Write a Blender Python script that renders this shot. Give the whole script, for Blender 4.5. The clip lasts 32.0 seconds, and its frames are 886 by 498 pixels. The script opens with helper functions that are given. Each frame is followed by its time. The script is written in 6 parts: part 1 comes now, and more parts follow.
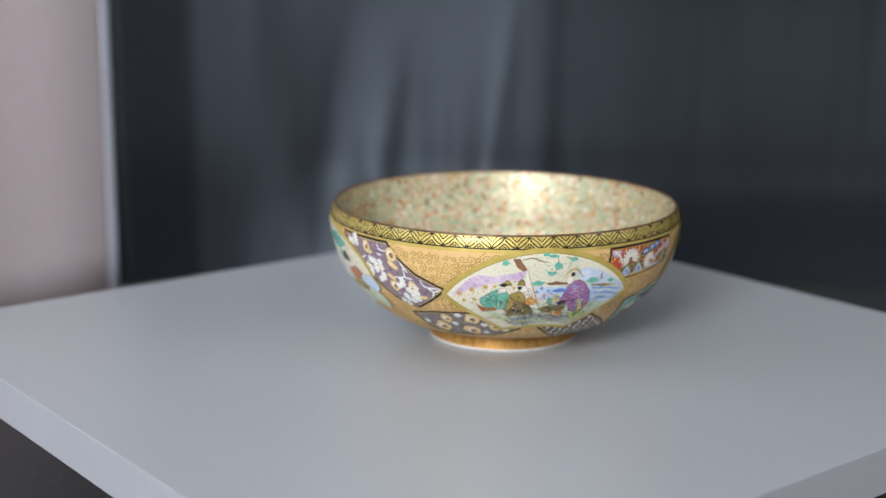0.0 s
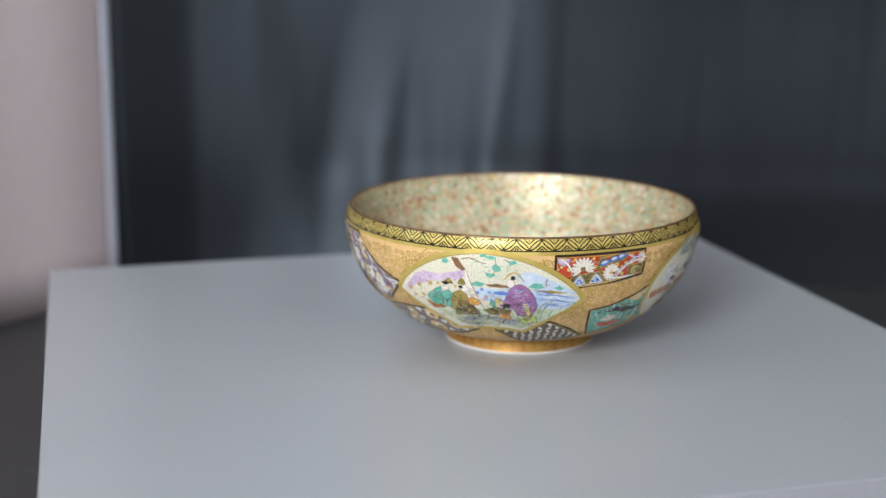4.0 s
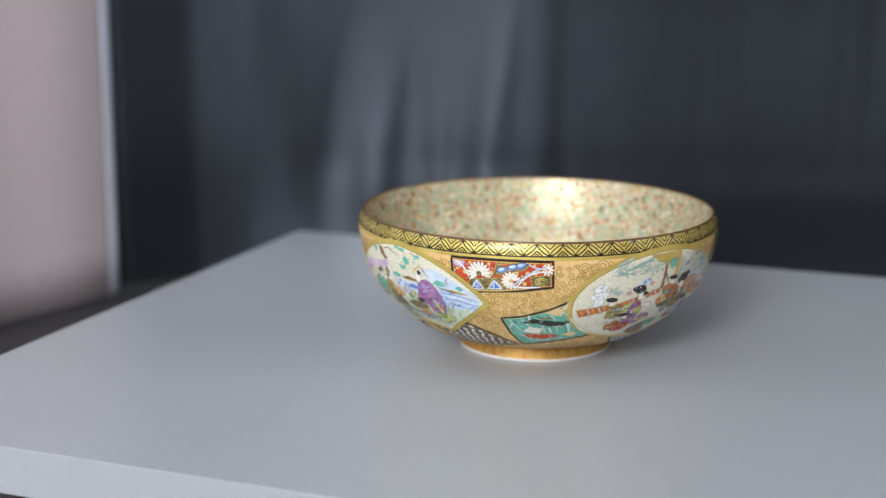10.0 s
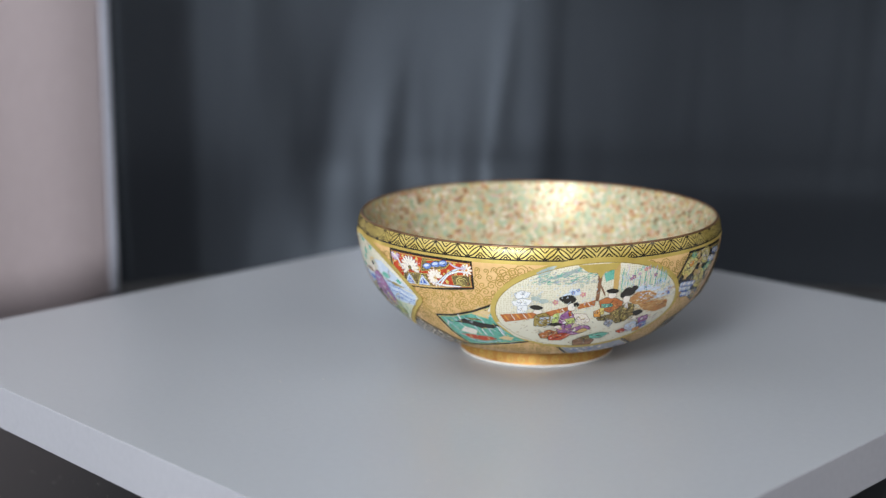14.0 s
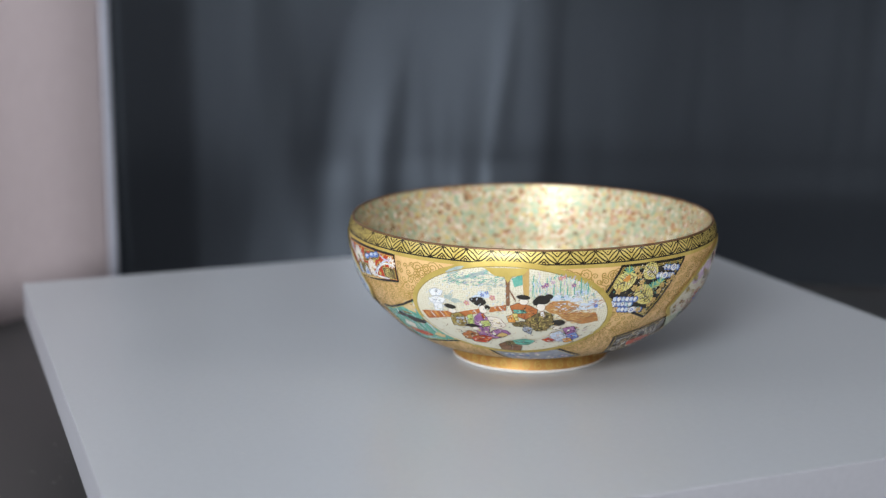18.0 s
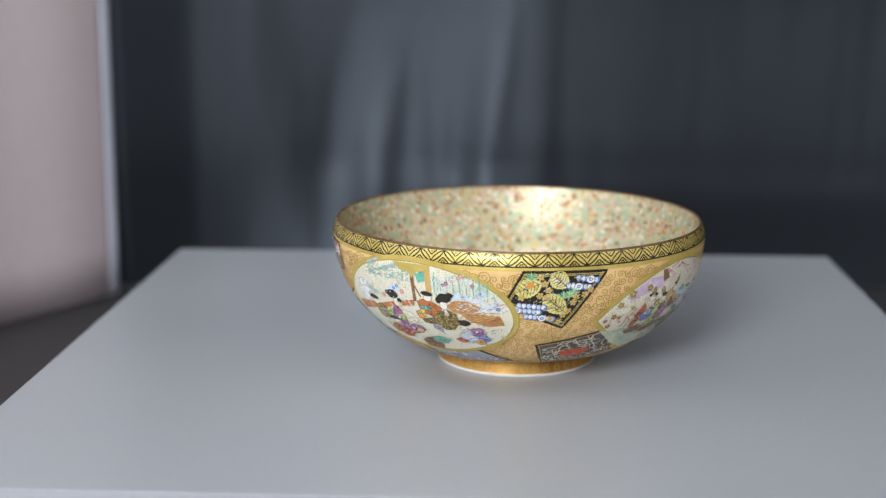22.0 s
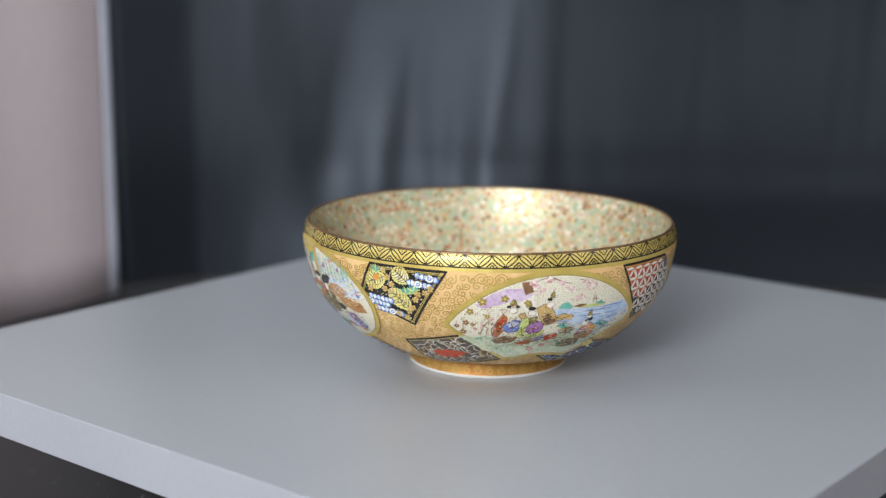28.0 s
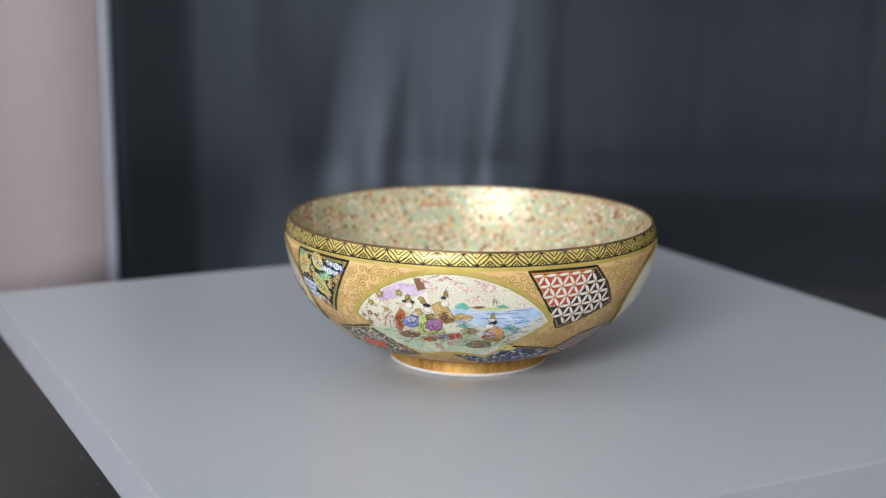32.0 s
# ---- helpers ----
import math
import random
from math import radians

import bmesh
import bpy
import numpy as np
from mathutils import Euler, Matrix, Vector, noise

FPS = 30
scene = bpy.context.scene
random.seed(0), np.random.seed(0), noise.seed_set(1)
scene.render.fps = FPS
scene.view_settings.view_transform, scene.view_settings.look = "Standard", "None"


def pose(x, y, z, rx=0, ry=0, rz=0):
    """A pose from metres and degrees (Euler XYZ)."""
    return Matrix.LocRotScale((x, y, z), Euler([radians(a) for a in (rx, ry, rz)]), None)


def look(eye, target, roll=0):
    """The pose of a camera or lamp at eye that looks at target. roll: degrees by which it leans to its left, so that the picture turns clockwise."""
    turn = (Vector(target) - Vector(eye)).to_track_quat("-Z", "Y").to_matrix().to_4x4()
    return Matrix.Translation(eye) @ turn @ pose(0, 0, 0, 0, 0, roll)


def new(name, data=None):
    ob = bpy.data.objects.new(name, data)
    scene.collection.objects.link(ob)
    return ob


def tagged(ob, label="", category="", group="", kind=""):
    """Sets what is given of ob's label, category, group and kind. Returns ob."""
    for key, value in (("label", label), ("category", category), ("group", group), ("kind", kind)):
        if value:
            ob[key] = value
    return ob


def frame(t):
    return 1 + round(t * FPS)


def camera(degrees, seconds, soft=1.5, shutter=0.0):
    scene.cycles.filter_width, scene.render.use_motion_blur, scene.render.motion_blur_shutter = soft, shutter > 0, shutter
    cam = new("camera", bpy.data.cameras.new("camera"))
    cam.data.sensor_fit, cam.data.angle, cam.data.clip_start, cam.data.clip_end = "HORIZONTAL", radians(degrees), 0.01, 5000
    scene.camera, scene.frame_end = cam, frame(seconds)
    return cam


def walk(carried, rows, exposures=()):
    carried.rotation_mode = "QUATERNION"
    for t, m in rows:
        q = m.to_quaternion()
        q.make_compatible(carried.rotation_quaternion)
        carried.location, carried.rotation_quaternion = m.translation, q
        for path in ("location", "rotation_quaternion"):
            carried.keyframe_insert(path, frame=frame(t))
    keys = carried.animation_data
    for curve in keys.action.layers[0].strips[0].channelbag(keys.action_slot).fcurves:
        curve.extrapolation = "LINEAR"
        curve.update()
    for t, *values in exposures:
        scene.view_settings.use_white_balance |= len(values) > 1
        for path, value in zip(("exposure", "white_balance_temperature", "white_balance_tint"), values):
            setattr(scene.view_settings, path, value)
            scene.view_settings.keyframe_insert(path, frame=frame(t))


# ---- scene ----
S = 0.083                      # bowl radius in metres; every bowl and board size is a multiple of it
TABLE_TO_BOARD = 0.9 * S       # height of the board's top above the table
SPIN = -5.9874                 # degrees a second, seen from above clockwise
SECONDS = 32.0

cam = camera(35.245, SECONDS, soft=1.4)
cam.data.dof.use_dof = True
cam.data.dof.focus_distance = 6.85 * S
cam.data.dof.aperture_fstop = 5.6
EYE = Vector((0.0, -7.70714, 2.23204)) * S + Vector((0, 0, TABLE_TO_BOARD))
AIM = EYE + Vector((-0.03484, 0.97624, -0.21388))
walk(cam, [(0.0, look(EYE, AIM, 0.40)), (SECONDS, look(EYE, AIM, 0.40))])

# ---- light: daylight from one window behind the camera, fill from two added side windows ----
world = bpy.data.worlds.new("world")
scene.world = world
world.use_nodes = True
sky = world.node_tree.nodes.new("ShaderNodeTexSky")
sky.sky_type, sky.sun_disc, sky.sun_elevation, sky.sun_rotation = "NISHITA", False, radians(40), radians(200)
world.node_tree.links.new(sky.outputs[0], world.node_tree.nodes["Background"].inputs[0])
world.node_tree.nodes["Background"].inputs[1].default_value = 0.1
scene.view_settings.exposure = 0.0

ROOM = dict(x0=-2.3, x1=1.9, y0=-1.7, y1=1.2, z0=-0.74, z1=1.75)
WIN = dict(x0=-0.98, x1=-0.22, z0=0.56, z1=1.22)

# unseen side openings, added only to carry soft fill light
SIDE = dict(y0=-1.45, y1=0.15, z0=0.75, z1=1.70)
EAST = dict(y0=-1.45, y1=0.15, z0=1.10, z1=1.70)


def window_light(name, loc, target, sx, sy, watts, colour):
    lamp = bpy.data.lights.new(name, "AREA")
    lamp.shape, lamp.size, lamp.size_y, lamp.energy, lamp.color = "RECTANGLE", sx, sy, watts, colour
    ob = new(name, lamp)
    ob.matrix_world = look(loc, target)
    return ob


window_light("window_daylight", ((WIN["x0"] + WIN["x1"]) / 2, ROOM["y0"] - 0.02, (WIN["z0"] + WIN["z1"]) / 2),
             ((WIN["x0"] + WIN["x1"]) / 2, 0, (WIN["z0"] + WIN["z1"]) / 2),
             WIN["x1"] - WIN["x0"] - 0.06, WIN["z1"] - WIN["z0"] - 0.06, 43, (0.95, 1.0, 1.07))
# two fill lamps added in the side openings to soften the bowl's shadow
window_light("side_fill", (ROOM["x0"] - 0.02, (SIDE["y0"] + SIDE["y1"]) / 2, (SIDE["z0"] + SIDE["z1"]) / 2),
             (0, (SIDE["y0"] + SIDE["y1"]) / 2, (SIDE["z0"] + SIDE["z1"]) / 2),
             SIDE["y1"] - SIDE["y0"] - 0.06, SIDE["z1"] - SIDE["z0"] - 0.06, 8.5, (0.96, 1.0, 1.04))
window_light("side_fill", (ROOM["x1"] + 0.02, (EAST["y0"] + EAST["y1"]) / 2, (EAST["z0"] + EAST["z1"]) / 2),
             (0, (EAST["y0"] + EAST["y1"]) / 2, (EAST["z0"] + EAST["z1"]) / 2),
             EAST["y1"] - EAST["y0"] - 0.06, EAST["z1"] - EAST["z0"] - 0.06, 8.0, (1.05, 1.0, 0.99))


# ---- materials ----
def material(name, rough=0.5, metal=0.0, spec=0.5):
    m = bpy.data.materials.new(name)
    m.use_nodes = True
    b = m.node_tree.nodes["Principled BSDF"]
    b.inputs["Roughness"].default_value = rough
    b.inputs["Metallic"].default_value = metal
    b.inputs["Specular IOR Level"].default_value = spec
    return m, m.node_tree.nodes, m.node_tree.links, b


def coords(nodes, links, scale=1.0, squeeze=(1, 1, 1)):
    tc, mp = nodes.new("ShaderNodeTexCoord"), nodes.new("ShaderNodeMapping")
    mp.inputs["Scale"].default_value = [scale * q for q in squeeze]
    links.new(tc.outputs["Object"], mp.inputs[0])
    return mp.outputs[0]


def ramp(nodes, links, source, stops, ease="LINEAR"):
    r = nodes.new("ShaderNodeValToRGB")
    r.color_ramp.interpolation = ease
    while len(r.color_ramp.elements) < len(stops):
        r.color_ramp.elements.new(0.5)
    for e, (pos, col) in zip(r.color_ramp.elements, stops):
        e.position = pos
        e.color = (*col, 1) if len(col) == 3 else col
    links.new(source, r.inputs[0])
    return r.outputs[0]


def noise_tex(nodes, links, vec, scale, detail=3.0, rough=0.55):
    n = nodes.new("ShaderNodeTexNoise")
    n.inputs["Scale"].default_value, n.inputs["Detail"].default_value, n.inputs["Roughness"].default_value = scale, detail, rough
    links.new(vec, n.inputs["Vector"])
    return n.outputs["Fac"]


def bump(nodes, links, b, height, strength, distance):
    n = nodes.new("ShaderNodeBump")
    n.inputs["Strength"].default_value, n.inputs["Distance"].default_value = strength, distance
    links.new(height, n.inputs["Height"])
    links.new(n.outputs[0], b.inputs["Normal"])


def mottled(name, dark, light, scale, rough=0.5, metal=0.0, spec=0.5, relief=0.0, fine=6.0, squeeze=(1, 1, 1), rough_to=None):
    """Two scales of noise between two colours, with fine relief."""
    m, nodes, links, b = material(name, rough, metal, spec)
    v = coords(nodes, links, 1.0, squeeze)
    big, small = noise_tex(nodes, links, v, scale), noise_tex(nodes, links, v, scale * fine, 4)
    mix = nodes.new("ShaderNodeMath")
    mix.operation = "MULTIPLY_ADD"
    links.new(small, mix.inputs[0])
    mix.inputs[1].default_value = 0.45
    half = nodes.new("ShaderNodeMath")
    half.operation = "MULTIPLY"
    half.inputs[1].default_value = 0.55
    links.new(big, half.inputs[0])
    links.new(half.outputs[0], mix.inputs[2])
    links.new(ramp(nodes, links, mix.outputs[0], [(0.32, dark), (0.68, light)]), b.inputs["Base Color"])
    if rough_to is not None:
        r = nodes.new("ShaderNodeMapRange")
        r.inputs["To Min"].default_value, r.inputs["To Max"].default_value = rough, rough_to
        links.new(big, r.inputs["Value"])
        links.new(r.outputs[0], b.inputs["Roughness"])
    if relief:
        bump(nodes, links, b, small, 0.5, relief)
    return m


WALL = mottled("wall_paint", (0.52, 0.52, 0.53), (0.58, 0.58, 0.59), 3.0, 0.85, relief=0.0006, fine=40)
FLOOR = mottled("floor_wood", (0.16, 0.13, 0.10), (0.24, 0.19, 0.15), 2.0, 0.5, squeeze=(1, 8, 1), relief=0.0004)
CEILING = mottled("ceiling_paint", (0.74, 0.73, 0.71), (0.80, 0.79, 0.77), 2.0, 0.9)
FRAME_PAINT = mottled("white_gloss_paint", (0.74, 0.74, 0.72), (0.8, 0.8, 0.78), 5.0, 0.35)
TABLE_TOP = mottled("dark_laminate", (0.031, 0.031, 0.0315), (0.044, 0.043, 0.043), 9.0, 0.42, relief=0.0002, fine=60, rough_to=0.55)
BLACK_CLOTH = mottled("black_satin_cloth", (0.006, 0.0067, 0.0083), (0.010, 0.0110, 0.0137), 14.0, 0.36, spec=0.92, relief=0.0003, fine=30, squeeze=(1, 1, 0.4))
PALE_CLOTH = mottled("pale_pink_cloth", (0.530, 0.443, 0.450), (0.605, 0.515, 0.523), 5.0, 0.9, relief=0.0005, fine=60, squeeze=(1, 1, 0.3))
# bluish white here paints the light caught along the cloth's folded edge
LIT_HEM = mottled("hem_with_edge_light", (0.53, 0.55, 0.63), (0.60, 0.62, 0.70), 12.0, 0.8, relief=0.0003, fine=30)
BOARD_TOP = mottled("grey_satin_board", (0.390, 0.408, 0.430), (0.422, 0.439, 0.462), 7.0, 0.25, spec=0.5, relief=0.00002, fine=50, rough_to=0.34)
BLACK_CLOTH.node_tree.nodes["Principled BSDF"].inputs["Specular Tint"].default_value = (0.76, 0.87, 1.0, 1)
BOARD_EDGE = mottled("white_board_edge", (0.36, 0.36, 0.387), (0.405, 0.405, 0.432), 9.0, 0.55, relief=0.00004, fine=40)
BLACK_PLASTIC = mottled("black_plastic", (0.02, 0.02, 0.021), (0.03, 0.03, 0.031), 20.0, 0.5)


# ---- mesh helpers ----
def part(name, bm, mat, parent=None, label="", smooth=False):
    """One mesh object from a bmesh, under a thing or a part."""
    me = bpy.data.meshes.new(name)
    bm.normal_update()
    bm.to_mesh(me)
    bm.free()
    me.materials.append(mat)
    if smooth:
        for f in me.polygons:
            f.use_smooth = True
    ob = new(name, me)
    ob.parent = parent
    if label:
        ob["label"] = label
    return ob


def box(x0, x1, y0, y1, z0, z1, bevel=0.0, segments=2, bm=None):
    bm = bm or bmesh.new()
    got = bmesh.ops.create_cube(bm, size=1.0)["verts"]
    for v in got:
        v.co = Vector(((x0 + x1) / 2 + v.co.x * (x1 - x0), (y0 + y1) / 2 + v.co.y * (y1 - y0), (z0 + z1) / 2 + v.co.z * (z1 - z0)))
    if bevel:
        edges = list({e for v in got for e in v.link_edges})
        bmesh.ops.bevel(bm, geom=edges, offset=bevel, segments=segments, profile=0.5, affect="EDGES")
    return bm


def revolve(points, n=128, closed=False):
    """A surface of revolution about z from (r, z) pairs."""
    bm = bmesh.new()
    rings = [[bm.verts.new((r * math.cos(2 * math.pi * i / n), r * math.sin(2 * math.pi * i / n), z)) for i in range(n)] for r, z in points]
    pairs = list(zip(rings, rings[1:])) + ([(rings[-1], rings[0])] if closed else [])
    for a, b in pairs:
        for i in range(n):
            j = (i + 1) % n
            bm.faces.new((a[i], a[j], b[j], b[i]))
    return bm


# ---- the room ----
def build_room():
    r, t = ROOM, 0.12
    x0, x1, y0, y1, z0, z1 = (r[k] for k in ("x0", "x1", "y0", "y1", "z0", "z1"))
    floor = part("floor", box(x0 - t, x1 + t, y0 - t, y1 + t, z0 - t, z0), FLOOR)
    tagged(floor, "grey-brown wooden floor of the room", "floor", kind="structure")
    ceiling = part("ceiling", box(x0 - t, x1 + t, y0 - t, y1 + t, z1, z1 + t), CEILING)
    tagged(ceiling, "plain white painted ceiling", "ceiling", kind="structure")
    for name, b in (("wall_north", (x0 - t, x1 + t, y1, y1 + t)),):
        tagged(part(name, box(*b, z0, z1), WALL), "plain pale grey painted wall", "wall", kind="structure")
    w = WIN
    bm = box(x0 - t, w["x0"], y0 - t, y0, z0, z1)
    box(w["x1"], x1 + t, y0 - t, y0, z0, z1, bm=bm)
    box(w["x0"], w["x1"], y0 - t, y0, z0, w["z0"], bm=bm)
    box(w["x0"], w["x1"], y0 - t, y0, w["z1"], z1, bm=bm)
    tagged(part("wall_south", bm, WALL), "grey wall with a window opening", "wall", kind="structure")
    # side walls opened and framed, out of view, for the added fill lamps
    for name, title, w2, a, b, c, d in (("wall_west", "fill_window_west", SIDE, x0 - t, x0, x0 - 0.1, x0 - 0.05), ("wall_east", "fill_window_east", EAST, x1, x1 + t, x1 + 0.05, x1 + 0.1)):
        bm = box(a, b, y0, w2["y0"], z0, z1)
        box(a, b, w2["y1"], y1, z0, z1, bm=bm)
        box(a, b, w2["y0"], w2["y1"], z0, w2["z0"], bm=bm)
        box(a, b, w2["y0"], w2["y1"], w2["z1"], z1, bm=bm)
        tagged(part(name, bm, WALL), "pale grey wall with an opening added for fill light", "wall", kind="structure")
        win = tagged(new(title), "white framed side window added out of view for fill light", "window", kind="structure")
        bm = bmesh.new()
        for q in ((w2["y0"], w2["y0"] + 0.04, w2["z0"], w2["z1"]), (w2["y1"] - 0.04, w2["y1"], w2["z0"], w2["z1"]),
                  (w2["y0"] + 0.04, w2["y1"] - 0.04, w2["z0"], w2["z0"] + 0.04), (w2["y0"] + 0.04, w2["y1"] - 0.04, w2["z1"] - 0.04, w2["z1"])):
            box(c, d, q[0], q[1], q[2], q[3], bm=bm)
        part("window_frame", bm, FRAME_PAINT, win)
    win = tagged(new("window_1"), "white framed window letting in daylight", "window", kind="structure")
    bm = bmesh.new()
    for b in ((w["x0"], w["x0"] + 0.04, w["z0"], w["z1"]), (w["x1"] - 0.04, w["x1"], w["z0"], w["z1"]),
              (w["x0"] + 0.04, w["x1"] - 0.04, w["z0"], w["z0"] + 0.04), (w["x0"] + 0.04, w["x1"] - 0.04, w["z1"] - 0.04, w["z1"])):
        box(b[0], b[1], y0 - 0.1, y0 - 0.05, b[2], b[3], bm=bm)
    part("window_frame", bm, FRAME_PAINT, win)


build_room()


def build_table():
    table = tagged(new("table"), "dark brown laminate table with a dusty top", "table")
    part("tabletop", box(-1.0, 1.0, -0.58, 0.62, -0.03, 0.0, 0.004), TABLE_TOP, table)
    for x in (-0.94, 0.94):
        for y in (-0.52, 0.56):
            part("leg", box(x - 0.03, x + 0.03, y - 0.03, y + 0.03, ROOM["z0"], -0.03, 0.003), BLACK_PLASTIC, table)


build_table()



def build_backdrop():
    """A black satin curtain: soft slanting folds on one side, nearly flat on the other."""
    # each fold: centre, width and strength low on the cloth, then the same higher up
    folds = ((-0.133, 0.012, -0.34, -0.119, 0.008, -0.14), (-0.0995, 0.015, 0.43, -0.0924, 0.020, 0.16), (-0.0757, 0.0075, -0.30, -0.061, 0.006, -0.10),
             (-0.0498, 0.011, 0.52, -0.055, 0.018, 0.30), (-0.0339, 0.005, -0.25, -0.030, 0.005, 0.0), (-0.013, 0.017, 0.65, -0.009, 0.027, 0.38),
             (0.0476, 0.006, -0.14, 0.050, 0.006, -0.14), (-0.176, 0.010, -0.07, -0.165, 0.011, -0.05), (-0.200, 0.012, 0.05, -0.195, 0.014, 0.05), (0.021, 0.010, -0.12, 0.026, 0.012, 0.06),
             (-0.149, 0.014, -0.34, -0.146, 0.012, 0.0), (0.005, 0.007, -0.42, 0.019, 0.006, -0.16), (0.028, 0.010, 0.14, 0.036, 0.010, 0.05),
             (0.068, 0.008, 0.10, 0.070, 0.009, 0.06))

    def step_up(x, x0, x1):
        t = min(1.0, max(0.0, (x - x0) / (x1 - x0)))
        return t * t * (3 - 2 * t)

    def turned(x, z):
        """How far the cloth turns towards the window, as a slope along x."""
        u = min(1.4, max(-0.3, (z - 0.117) / 0.083))
        b = -0.92 + 1.32 * step_up(x, -0.246, -0.222) + 0.20 * step_up(x, -0.165, -0.12) - 0.25 * step_up(x, 0.018, 0.045) - 0.16 * step_up(x, 0.08, 0.15)
        for c0, w0, a0, c1, w1, a1 in folds:
            q = (x - c0 - (c1 - c0) * u) / (w0 + (w1 - w0) * u)
            if -3 < q < 3:
                b += (a0 + (a1 - a0) * u) * math.exp(-q * q)
        b += 0.10 * noise.noise((x * 95, 7, z * 7)) + 0.06 * noise.noise((x * 220, 3, z * 9))
        return (-0.6 - 3.04 * x) / 4.16 + (1 - b) * 0.36

    bm = bmesh.new()
    nx, nz = 900, 64
    step = 2.1 / nx
    grid = [[None] * (nz + 1) for _ in range(nx + 1)]
    for j in range(nz + 1):
        z = 0.002 + 1.2 * (j / nz) ** 1.8
        fall = 0.48 * 0.012 * math.log(1 + math.exp(min(40, (0.083 - z) / 0.012)))
        lean_mid = -1.3 * (0.187 - z) ** 2 if z < 0.25 else -0.0052 - 0.10 * (z - 0.25)
        lean_side = -0.3 * max(0.0, z - 0.13) ** 2 if z < 0.25 else -0.00432 - 0.072 * (z - 0.25)
        y = 0.0
        for i in range(nx + 1):
            x = -1.1 + step * i
            slope = turned(x, z) if -0.278 < x < 0.4 else -0.3 if -0.36 < x < 0 else 0.25 * math.sin(60 * x + 2 * z)
            y += slope * step
            line = 0.384 - 0.036 * x
            weight = step_up(x, -0.20, -0.085) * (0.80 + 0.20 * step_up(x, -0.05, 0.01))
            grid[i][j] = (x, line + y - 0.0125 + fall * (0.18 + 0.36 * step_up(x, -0.15, -0.08) + 0.46 * step_up(x, -0.02, 0.06)) + weight * lean_mid + (1 - weight) * lean_side, z)
        shift = grid[354][j][1] - (0.384 - 0.036 * grid[354][j][0] + 0.18 * fall + lean_side)
        for i in range(nx + 1):
            x, y, z = grid[i][j]
            grid[i][j] = bm.verts.new((x, y - shift, z))
    for i in range(nx):
        for j in range(nz):
            bm.faces.new((grid[i][j], grid[i + 1][j], grid[i + 1][j + 1], grid[i][j + 1]))
    ob = part("black_curtain", bm, BLACK_CLOTH, smooth=True)
    sol = ob.modifiers.new("thickness", "SOLIDIFY")
    sol.thickness, sol.offset = 0.0015, 1.0
    tagged(ob, "black satin curtain hanging in soft folds behind the table", "curtain")


build_backdrop()


def build_side_cloth():
    """A pale hanging cloth that stands on the table beside the backdrop, with bluish edge light painted into its hem.
    """
    a, b = Vector((-4.03, 3.38, 0)) * S, Vector((-3.36, 4.58, 0)) * S
    way = (b - a).normalized()
    a = a - way * 0.35
    length = (b - a).length - 0.006
    side = Vector((way.y, -way.x, 0))
    thing = tagged(new("side_curtain"), "pale pink cloth screen with bluish edge light painted into its hem", "curtain")

    def sheet(u0, u1, n, push, wave):
        bm = bmesh.new()
        cols = []
        for i in range(n + 1):
            u = u0 + (u1 - u0) * i / n
            c = []
            for j in range(31):
                z = 0.001 + 1.1 * j / 30
                f = wave * (math.sin(48 * u + 1.2 * z) + 0.6 * math.sin(33 * u + 1) + 0.5 * noise.noise((u * 12, z * 3, 2)))
                lean = 0.02 * z
                p = a + way * (u + lean * 0.35) + side * (f + push)
                c.append(bm.verts.new((p.x, p.y, z)))
            cols.append(c)
        for i in range(n):
            for j in range(30):
                bm.faces.new((cols[i][j], cols[i + 1][j], cols[i + 1][j + 1], cols[i][j + 1]))
        return bm

    for name, bm, mat in (("cloth", sheet(0, length - 0.0075, 90, 0, 0.0017), PALE_CLOTH), ("hem", sheet(length - 0.0075, length, 6, 0.001, 0.001), LIT_HEM)):
        ob = part(name, bm, mat, thing, smooth=True)
        sol = ob.modifiers.new("thickness", "SOLIDIFY")
        sol.thickness, sol.offset = 0.003, -1.0


build_side_cloth()

# ---- the turntable board and the bowl ----
BOARD_AT = lambda t: pose(0, 0, TABLE_TO_BOARD, math.degrees(0.00576), math.degrees(-0.00662), SPIN * (t - 6.5))
BOWL_ON_BOARD = pose(0.21505 * S, 0.15353 * S, 0)
BOWL_LEAN = pose(0, -0.022 * S, TABLE_TO_BOARD, 0, 0.2, 0) @ pose(0, 0, -TABLE_TO_BOARD)


def build_turntable():
    thing = tagged(new("turntable"), "square grey satin turntable board on a low black base", "turntable")
    half, thick = 2.41 * S, 0.232 * S
    bm = box(-half, half, -half, half, -thick, 0, 0.0002, 1)
    slab = part("board", bm, BOARD_TOP, thing, "grey satin square board")
    slab.data.materials.append(BOARD_EDGE)
    for f in slab.data.polygons:
        if f.normal.z < 0.9:
            f.material_index = 1
    slab.matrix_basis = pose(0, 0, 0, 0, 0, 1.862) @ pose(-0.0557 * S, 0.0227 * S, 0)
    part("turning_plate", revolve([(0, -thick), (0.09, -thick), (0.09, -thick - 0.012), (0, -thick - 0.012)], 64), BLACK_PLASTIC, thing)
    base = tagged(new("round_plinth"), "round black plastic plinth standing on the table", "plinth")
    top = TABLE_TO_BOARD - thick - 0.014
    part("housing", revolve([(0, 0.0005), (0.10, 0.0005), (0.104, 0.006), (0.10, top - 0.004), (0.096, top), (0, top)], 64), BLACK_PLASTIC, base, smooth=False)
    return thing


turntable = build_turntable()

